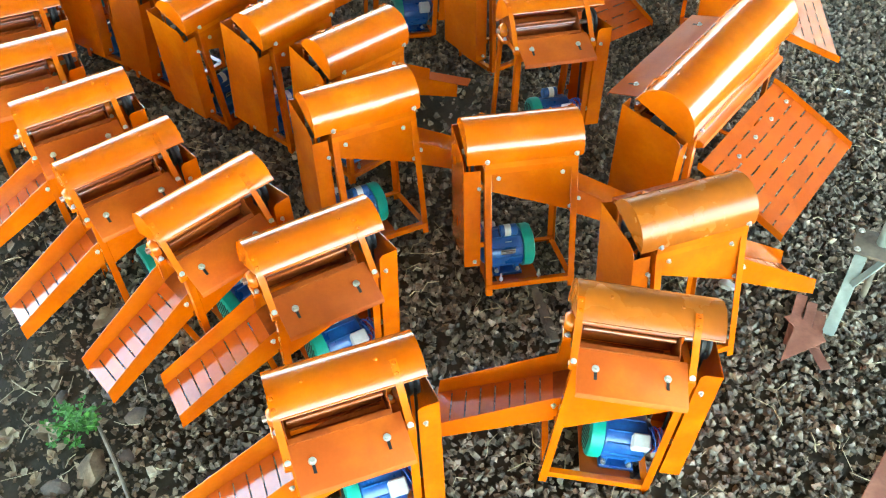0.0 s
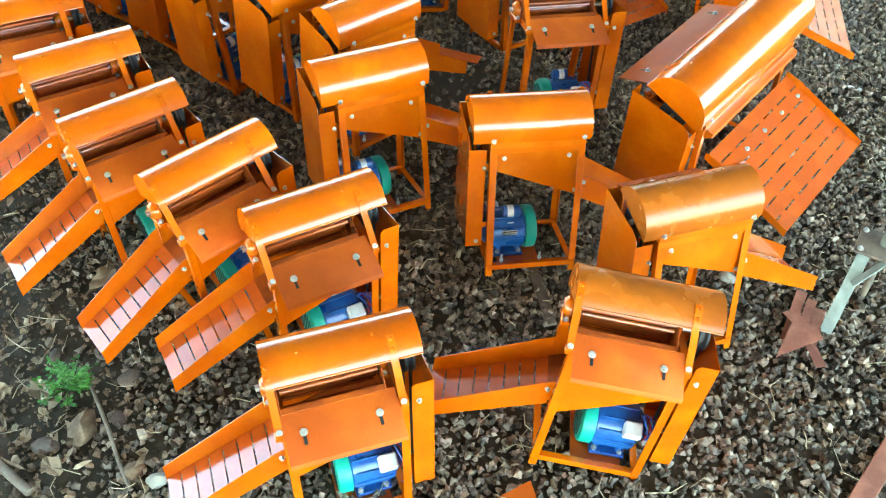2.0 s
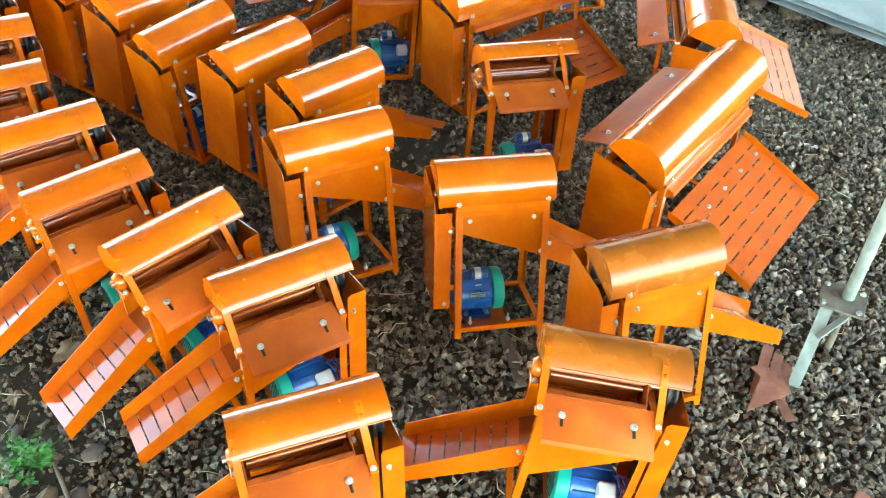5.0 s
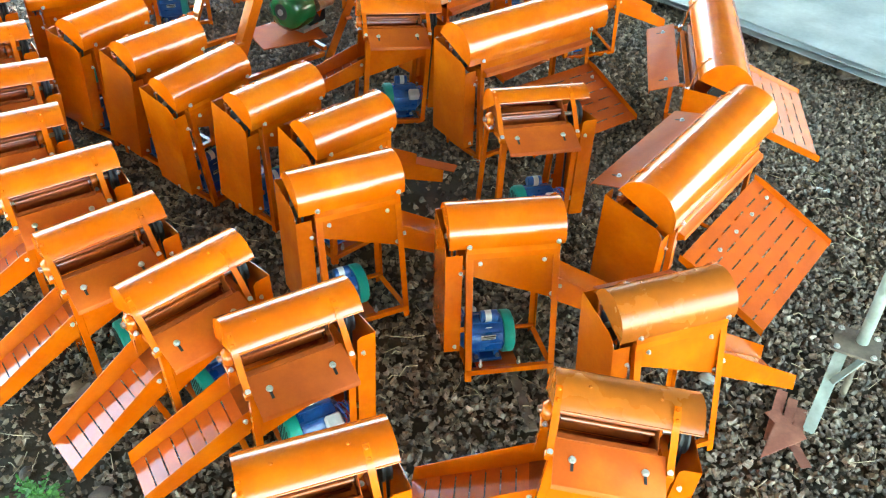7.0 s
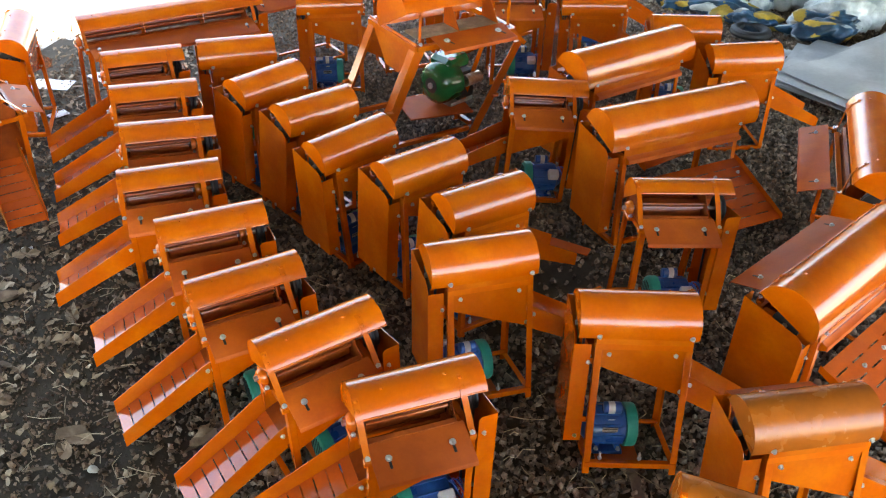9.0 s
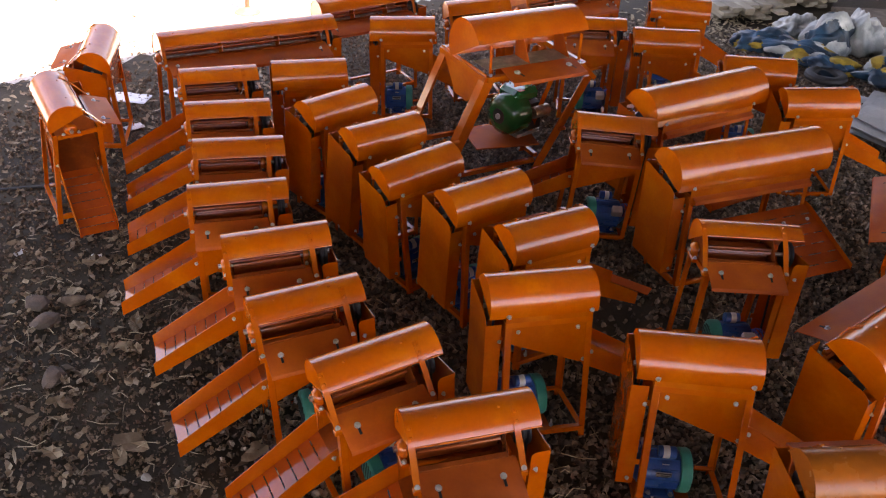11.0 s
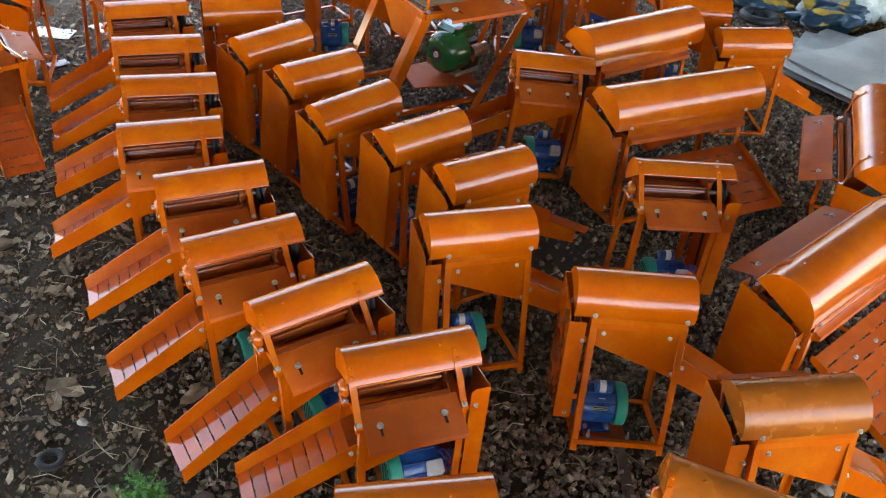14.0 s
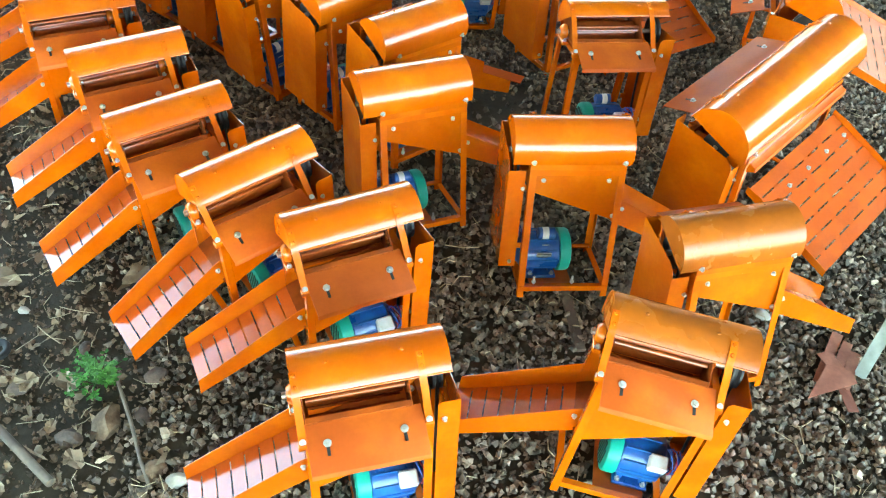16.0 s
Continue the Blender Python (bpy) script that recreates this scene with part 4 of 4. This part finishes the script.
# stack of galvanised sheets on stones, the lowest fanned out towards the sacks
def roofing_sheet(w, l, k, m):
    s = Shape()
    n = 24
    line = [(-w / 2 + w * i / n, 0.008 * math.sin(i * 0.9 + k) + 0.012 * noise.noise((i * 0.3, k * 3.0, 0))) for i in range(n + 1)]
    cols = [[(px, -l / 2 + l * j / 10, pz + 0.01 * noise.noise((px * 2, j * 0.5, k))) for px, pz in line] for j in range(11)]
    vs = [p for row in cols for p in row] + [(p[0], p[1], p[2] - 0.004) for row in cols for p in row]
    c = n + 1
    fs = [(j * c + i, j * c + i + 1, (j + 1) * c + i + 1, (j + 1) * c + i) for j in range(10) for i in range(n)]
    N = 11 * c
    fs += [tuple(N + q for q in reversed(f)) for f in list(fs)]
    fs += [(i + 1, i, N + i, N + i + 1) for i in range(n)] + [(10 * c + i, 10 * c + i + 1, N + 10 * c + i + 1, N + 10 * c + i) for i in range(n)]
    fs += [(j * c, (j + 1) * c, N + (j + 1) * c, N + j * c) for j in range(10)] + [((j + 1) * c + n, j * c + n, N + j * c + n, N + (j + 1) * c + n) for j in range(10)]
    solid("roofing_sheet", s.add(vs, fs), SHEET, "weathered grey galvanised roofing sheet lying in a stack", "roofing sheet", "stack of sheets", m=m)


for k in range(3):
    roofing_sheet(1.1, 3.0, 7 + k, pose(3.13 + 0.05 * k, 8.97 - 0.06 * k, 0.022 + 0.022 * k, 0, 0, 82 - 9 * k))
for k in range(7):
    roofing_sheet(3.0, 3.4, k, pose(3.79 + 0.06 * math.sin(k * 2.3), 8.57 + 0.10 * math.cos(k * 1.7), 0.095 + 0.018 * k, 0, 0, 49 + 3.5 * math.sin(k * 1.9)))


def rock(x, y, size, turn, material, label, seed, flat=0.6):
    rng = random.Random(seed)
    bm = bmesh.new()
    bmesh.ops.create_icosphere(bm, subdivisions=2, radius=1.0)
    off = Vector((rng.uniform(0, 90), rng.uniform(0, 90), 0))
    for v in bm.verts:
        p = v.co
        k = 1 + 0.35 * noise.noise(p * 1.1 + off) + 0.1 * noise.noise(p * 3.1 + off)
        v.co = Vector((p.x * k * size, p.y * k * size * rng.uniform(0.97, 1.03) * 0.75, p.z * k * size * flat))
    me = bpy.data.meshes.new("stone")
    bm.to_mesh(me)
    bm.free()
    me.materials.append(material)
    me.shade_smooth()
    me.set_sharp_from_angle(angle=radians(28))
    o = tagged(new("stone", me), label, "stone", "loose stones")
    o.matrix_basis = pose(x, y, size * flat * 0.45 - 0.01, 0, 0, turn)


ROCKS = ((-1.492, 2.520, 0.055), (-1.335, 2.385, 0.06), (-1.446, 2.098, 0.085), (-1.312, 2.164, 0.05), (-1.570, 1.993, 0.06), (-1.162, 1.907, 0.065), (-1.723, 2.480, 0.04), (-3.558, 3.663, 0.10), (-3.373, 3.772, 0.08), (-3.394, 3.536, 0.09), (-3.016, 3.107, 0.09), (-2.821, 2.959, 0.05), (-4.052, 3.816, 0.07), (2.76, 7.55, 0.12), (3.00, 7.36, 0.11), (3.33, 7.11, 0.10), (-1.909, 2.201, 0.05), (-1.032, 1.699, 0.05))
for k, (x, y, size) in enumerate(ROCKS):
    rock(x, y, size, k * 47, PEBBLE_DARK if k % 3 != 2 else STONE_BROWN, "rounded brown stone lying on the soil" if k % 3 != 2 else "rough grey-brown stone lying on the soil", 60 + k, 0.45)
for k, (x, y, size) in enumerate(((0.460, 1.994, 0.045), (0.522, 1.935, 0.03), (1.536, 3.389, 0.05), (-1.044, 1.880, 0.055), (1.336, 2.298, 0.03), (-2.108, 2.643, 0.03), (2.582, 5.545, 0.035))):
    rock(x, y, size, k * 71, PALE_STONE, "pale broken stone lying on crushed stone", 90 + k, 0.6)

# post foot: pale angle legs, steel plate and pipe
t = thing("roof_post", "pale painted steel roof post on a braced base plate", "post")
part("brace", Shape().bar((1.977, 3.055, 0.01), (2.104, 3.285, 0.415), 0.06, 0.012), PALE_WOOD, t, "pale chipped flat brace", bevel=0.002)
part("brace", Shape().bar((2.047, 3.159, 0.26), (2.207, 3.216, 0.415), 0.035, 0.01), PALE_WOOD, t, bevel=0.002)
part("footing", Shape().tube((2.234, 3.345, -0.02), (2.228, 3.358, 0.42), 0.018, 12), OLD_WOOD, t)
plate = part("base_plate", Shape().box((0, 0, 0), (0.22, 0.20, 0.014), pose(2.152, 3.267, 0.427, 0, 0, -24)), OLD_WOOD, t, "rust-brown steel base plate", bevel=0.002)
for sx, sy in ((-1, -1), (-1, 1), (1, -1), (1, 1)):
    bolt(plate, Vector((2.152, 3.267, 0.434)) + Matrix.Rotation(radians(-24), 3, "Z") @ Vector((sx * 0.085, sy * 0.075, 0)), (0, 0, 1), 0.012)
part("post", Shape().tube((2.179, 3.279, 0.43), (2.179, 3.279, 4.72), 0.03, 18), PALE_WOOD, t, "pale green-grey steel pipe post")

# sheet offcuts, boards and sticks
STRIPS = (((1.913, 3.318), (1.759, 2.959), 0.055, 0.022), ((1.950, 3.256), (1.807, 2.930), 0.05, 0.03), ((1.982, 3.204), (1.882, 2.955), 0.055, 0.02), ((1.876, 2.997), (1.908, 2.818), 0.055, 0.016), ((1.807, 3.153), (1.871, 3.028), 0.075, 0.042))
for k, (a, b, wide, z) in enumerate(STRIPS):
    solid("steel_offcut", Shape().bar((*a, z), (*b, z + 0.006), wide, 0.004), RUSTY, "red-brown painted steel strip lying on crushed stone", "offcut", "heap of offcuts", bevel=0.001)
solid("steel_offcut", Shape().prism([(1.685, 2.832), (1.940, 2.973), (1.924, 3.042), (1.807, 3.068)], 0.05, 0.054, "z"), RUSTY, "red-brown wedge of painted sheet steel on top of strips", "offcut", "heap of offcuts")
solid("steel_offcut", Shape().prism([(0.319, 1.897), (0.563, 1.915), (0.521, 2.038)], 0.03, 0.034, "z"), ORANGE_DULL, "orange wedge of painted sheet steel on crushed stone", "offcut")
solid("plank", Shape().bar((0.511, 3.328, 0.012), (0.611, 2.936, 0.012), 0.055, 0.018), OLD_WOOD, "weathered grey-brown board on crushed stone", "plank", bevel=0.003)
solid("plank", Shape().bar((2.148, 2.414, 0.02), (1.756, 1.872, 0.02), 0.09, 0.03), RUSTY, "red-brown stained board on crushed stone", "plank", bevel=0.003)
solid("plank", Shape().bar((-0.224, 5.285, 0.05), (0.113, 5.210, 0.04), 0.09, 0.006), ORANGE_DULL, "flat orange painted steel strip on soil", "steel strip")
solid("stick", Shape().path([(-1.489, 2.318, 0.02), (-1.431, 2.239, 0.035), (-1.331, 2.101, 0.03), (-1.222, 1.934, 0.02), (-1.132, 1.816, 0.02)], 0.0085, 8), OLD_WOOD, "thin grey stick lying beside the plant", "stick")
solid("pipe_piece", Shape().tube((-1.925, 1.999, 0.02), (-1.538, 1.762, 0.02), 0.02, 12), OLD_WOOD, "short dull grey-brown pipe on the ground", "pipe")
solid("hose", Shape().path([(-5.75 + 0.3 * i, 4.15 + 0.21 * i + 0.05 * math.sin(i * 1.3), 0.0) for i in range(6)], 0.014, 8), HOSE, "thin black hose lying on the soil", "hose")
solid("pole", Shape().tube((-5.154, 9.426, -0.02), (-5.119, 9.432, 2.6), 0.03, 12).tube((-5.154, 9.426, 0.0), (-5.154, 9.426, 0.06), 0.16, 18, r2=0.04), RUSTY, "thin rusty pole standing in the bright yard", "pole")
for k, (x, y, w, l, turn) in enumerate(((-4.911, 6.675, 0.35, 0.2, 10), (-3.554, 4.258, 0.07, 0.05, 30), (-4.609, 6.952, 0.2, 0.12, -20), (-4.514, 6.142, 0.16, 0.1, 60), (-3.429, 4.492, 0.05, 0.06, 15), (2.649, 5.291, 0.09, 0.035, -15), (-2.349, 2.832, 0.14, 0.08, 25), (-4.055, 4.106, 0.08, 0.05, 70))):
    s = Shape()
    n = 6
    s.add([(-w / 2 + w * i / n, -l / 2 + l * j / n, 0.004 + 0.018 * abs(noise.noise((i * 0.7 + k * 5, j * 0.7, 1)))) for j in range(n + 1) for i in range(n + 1)] + [(-w / 2 + w * i / n, -l / 2 + l * j / n, 0.001) for j in range(n + 1) for i in range(n + 1)],
          [(j * 7 + i, j * 7 + i + 1, j * 7 + i + 8, j * 7 + i + 7) for j in range(n) for i in range(n)] + [(49 + j * 7 + i + 7, 49 + j * 7 + i + 8, 49 + j * 7 + i + 1, 49 + j * 7 + i) for j in range(n) for i in range(n)])
    solid("paper_scrap", s, WHITE if k != 6 else LEAF_DRY, "crumpled dirty white scrap lying on the ground", "paper scrap", "litter", m=pose(x, y, 0.0, 0, 0, turn))

for k, (x, y, w) in enumerate(((-6.245, 8.727, 0.10), (-5.402, 8.477, 0.07), (-6.827, 9.476, 0.14), (-5.671, 9.865, 0.08), (-7.382, 8.826, 0.10), (-4.816, 10.403, 0.12), (-4.102, 9.650, 0.07), (-6.350, 10.784, 0.12))):
    rock(x, y, w * 0.28, k * 50, PEBBLE_DARK, "dark clod lying in the sunlit yard", 130 + k, 0.4)

# sawn timber pile at the back
TIMBER_MESHES = [Shape().box((0, 0, 0.022), (long + 0.2 * k, 0.14, 0.042)).mesh("board", TIMBER, bevel=0.003) for long in (1.9, 1.15) for k in range(3)]
for pile, (px, py, turn, rows, cols) in enumerate(((0.62, 13.75, -54, 13, 8), (0.25, 12.45, -56, 4, 6))):
    t = thing("timber_pile", "stack of pale sawn timber boards on the ground", "timber pile", m=pose(px, py, 0, 0, 0, turn))
    rng = random.Random(pile)
    for rrow in range(rows):
        for c in range(cols):
            o = new("board", TIMBER_MESHES[rng.randrange(3) + 3 * pile])
            o.parent = t
            o.matrix_basis = pose(rng.uniform(-0.16, 0.16), (c - cols / 2) * 0.15 + rng.uniform(-0.01, 0.01), 0.02 + rrow * 0.045, 0, 0, rng.uniform(-1.2, 1.2))

# pink plastic chair legs and painted beam behind the sacks
t = thing("plastic_chair", "faded pink plastic chair standing behind the sacks", "chair")
for x, y, dx, dy in ((1.765, 13.716, 0.04, 0.05), (2.258, 13.658, -0.04, 0.05), (1.905, 14.237, 0.04, -0.05), (2.401, 14.182, -0.04, -0.05)):
    part("leg", Shape().bar((x, y, 0), (x + dx, y + dy, 0.44), 0.05, 0.03, (1, 0, 0)), PLASTIC_PINK, t, bevel=0.004)
part("seat", Shape().box((2.092, 13.950, 0.45), (0.5, 0.5, 0.03)), PLASTIC_PINK, t, bevel=0.012)
part("backrest", Shape().box((2.158, 14.238, 0.68), (0.46, 0.03, 0.42), pose(0, 0, 0)), PLASTIC_PINK, t, bevel=0.01)
solid("painted_beam", Shape().bar((1.686, 14.623, 0.12), (4.053, 14.490, 0.12), 0.12, 0.22), RUSTY, "red-brown painted steel beam on the ground", "beam", bevel=0.004)
solid("steel_drum_half", Shape().tube((-0.411, 13.509, 0.22), (0.256, 13.550, 0.22), 0.2, 22), RUSTY, "dark red-brown steel trough behind the timber", "trough")
solid("flat_slab", Shape().box((0, 0, 0.03), (1.1, 0.7, 0.05), pose(2.238, 12.669, 0.0, 0, 3, 28)), OLD_WOOD, "grey weathered flat panel lying on rubble", "panel", bevel=0.004)


# ---- plant, leaf litter and twigs ----
def make_plant(x, y):
    t = thing("weed_plant", "small bright green weed growing from the soil", "plant", m=pose(x, y, -0.005))
    rng = random.Random(8)
    stem, leaves = Shape(), Shape()
    for k in range(26):
        a, h, rr = rng.uniform(0, 6.28), rng.uniform(0.04, 0.13), rng.uniform(0.02, 0.14)
        tip = Vector((rr * math.cos(a), rr * math.sin(a), h))
        stem.path([(0, 0, 0), tip * 0.5 + Vector((0, 0, 0.02)), tip], 0.002, 5)
        for j in range(11):
            b = rng.uniform(0, 6.28)
            c = tip * rng.uniform(0.55, 1.0) + Vector((rng.uniform(-0.02, 0.02), rng.uniform(-0.02, 0.02), rng.uniform(-0.008, 0.012)))
            l, w = rng.uniform(0.018, 0.038), rng.uniform(0.006, 0.012)
            d, n = Vector((math.cos(b), math.sin(b), rng.uniform(-0.3, 0.4))), Vector((-math.sin(b), math.cos(b), rng.uniform(-0.3, 0.3)))
            leaves.add([c, c + d * l * 0.5 + n * w, c + d * l, c + d * l * 0.5 - n * w], [(0, 1, 2, 3)])
    part("stem", stem, LEAF_GREEN, t)
    part("foliage", leaves, LEAF_GREEN, t, smooth=0)


make_plant(-1.585, 2.294)


def make_litter():
    rng = np.random.default_rng(11)
    s = Shape()
    for k in range(5200):
        x, y = rng.uniform(-6.2, -0.9), rng.uniform(1.2, 8.0)
        if rng.uniform() > 0.15 + 0.85 * min(1, max(0, (-x - 1.0 - (y - 2) * 0.3) / 0.8)):
            continue
        a, l, w = rng.uniform(0, 6.28), rng.uniform(0.012, 0.035) * rng.choice([1, 1, 1, 1.5, 2.2]), rng.uniform(0.006, 0.02)
        c, sn = math.cos(a), math.sin(a)
        z = relief(x, y) + rng.uniform(0.008, 0.03)
        b = rng.uniform(-0.012, 0.016, 6)
        p = [(-l, 0), (-l * 0.3, w), (l * 0.5, w * 0.8), (l, 0), (l * 0.5, -w * 0.8), (-l * 0.3, -w)]
        s.add([(x + c * u - sn * v, y + sn * u + c * v, z + q) for (u, v), q in zip(p, b)], [(0, 1, 5), (1, 2, 4, 5), (2, 3, 4)])
    ob = solid("leaf_litter", s, LEAF_DRY, "dry brown leaves scattered over the soil", "leaf litter", kind="stuff", smooth=0)
    s = Shape()
    for k in range(760):
        x, y = rng.uniform(-3.6, 2.8), rng.uniform(1.3, 5.8)
        a, l = rng.uniform(0, 6.28), rng.uniform(0.04, 0.2) * rng.choice([0.7, 1, 1])
        z = 0.022 + rng.uniform(0, 0.012)
        bend = rng.uniform(-0.7, 0.7)
        s.path([(x, y, z), (x + l * 0.5 * math.cos(a), y + l * 0.5 * math.sin(a), z + 0.012), (x + l * math.cos(a + bend), y + l * math.sin(a + bend), z)], rng.uniform(0.0012, 0.003), 4)
    for k in range(380):
        x, y, a, l = 0.26 + rng.normal() * 0.55, 11.45 + rng.normal() * 0.4, rng.uniform(0, 6.28), rng.uniform(0.03, 0.1)
        s.bar((x, y, 0.01), (x + l * math.cos(a), y + l * math.sin(a), rng.uniform(0.005, 0.05)), rng.uniform(0.01, 0.035), 0.006)
    solid("dry_straw", s, STRAW, "dry straw, twigs and wood chips scattered on the ground", "straw", kind="stuff")


def make_dry_leaf(x, y, size, turn, seed):
    """One large curled dry leaf with a ragged outline."""
    rng = random.Random(seed)
    n = 14
    rim = [(size * (0.55 + 0.45 * abs(math.cos(i * 6.28319 / n))) * rng.uniform(0.75, 1.1) * math.cos(i * 6.28319 / n), size * 0.6 * rng.uniform(0.7, 1.15) * math.sin(i * 6.28319 / n)) for i in range(n)]
    top = [(0, 0, 0.012)] + [(u, v, 0.012 + rng.uniform(-0.006, 0.028)) for u, v in rim]
    vs = top + [(u, v, z - 0.0015) for u, v, z in top]
    fs = [(0, i + 1, (i + 1) % n + 1) for i in range(n)] + [(n + 1, (i + 1) % n + n + 2, i + n + 2) for i in range(n)]
    fs += [(i + 1, i + n + 2, (i + 1) % n + n + 2, (i + 1) % n + 1) for i in range(n)]
    solid("dry_leaf", Shape().add(vs, fs), LEAF_DRY, "large curled pale brown dry leaf on the soil", "dry leaf", "fallen leaves", m=pose(x, y, 0.012, 0, 0, turn))


LEAF_SPOTS = random.Random(31)
for k in range(42):
    ly = LEAF_SPOTS.uniform(1.6, 4.6)
    make_dry_leaf(-1.35 - 0.42 * (ly - 1.6) - LEAF_SPOTS.uniform(0, 1.2), ly, LEAF_SPOTS.uniform(0.035, 0.075), LEAF_SPOTS.uniform(0, 360), k)
for k, (x, y, size) in enumerate(((-2.306, 2.801, 0.11), (-1.666, 2.964, 0.09), (-1.699, 2.259, 0.075), (-3.504, 4.183, 0.10), (-2.162, 2.992, 0.07))):
    make_dry_leaf(x, y, size, k * 67, 70 + k)

make_litter()
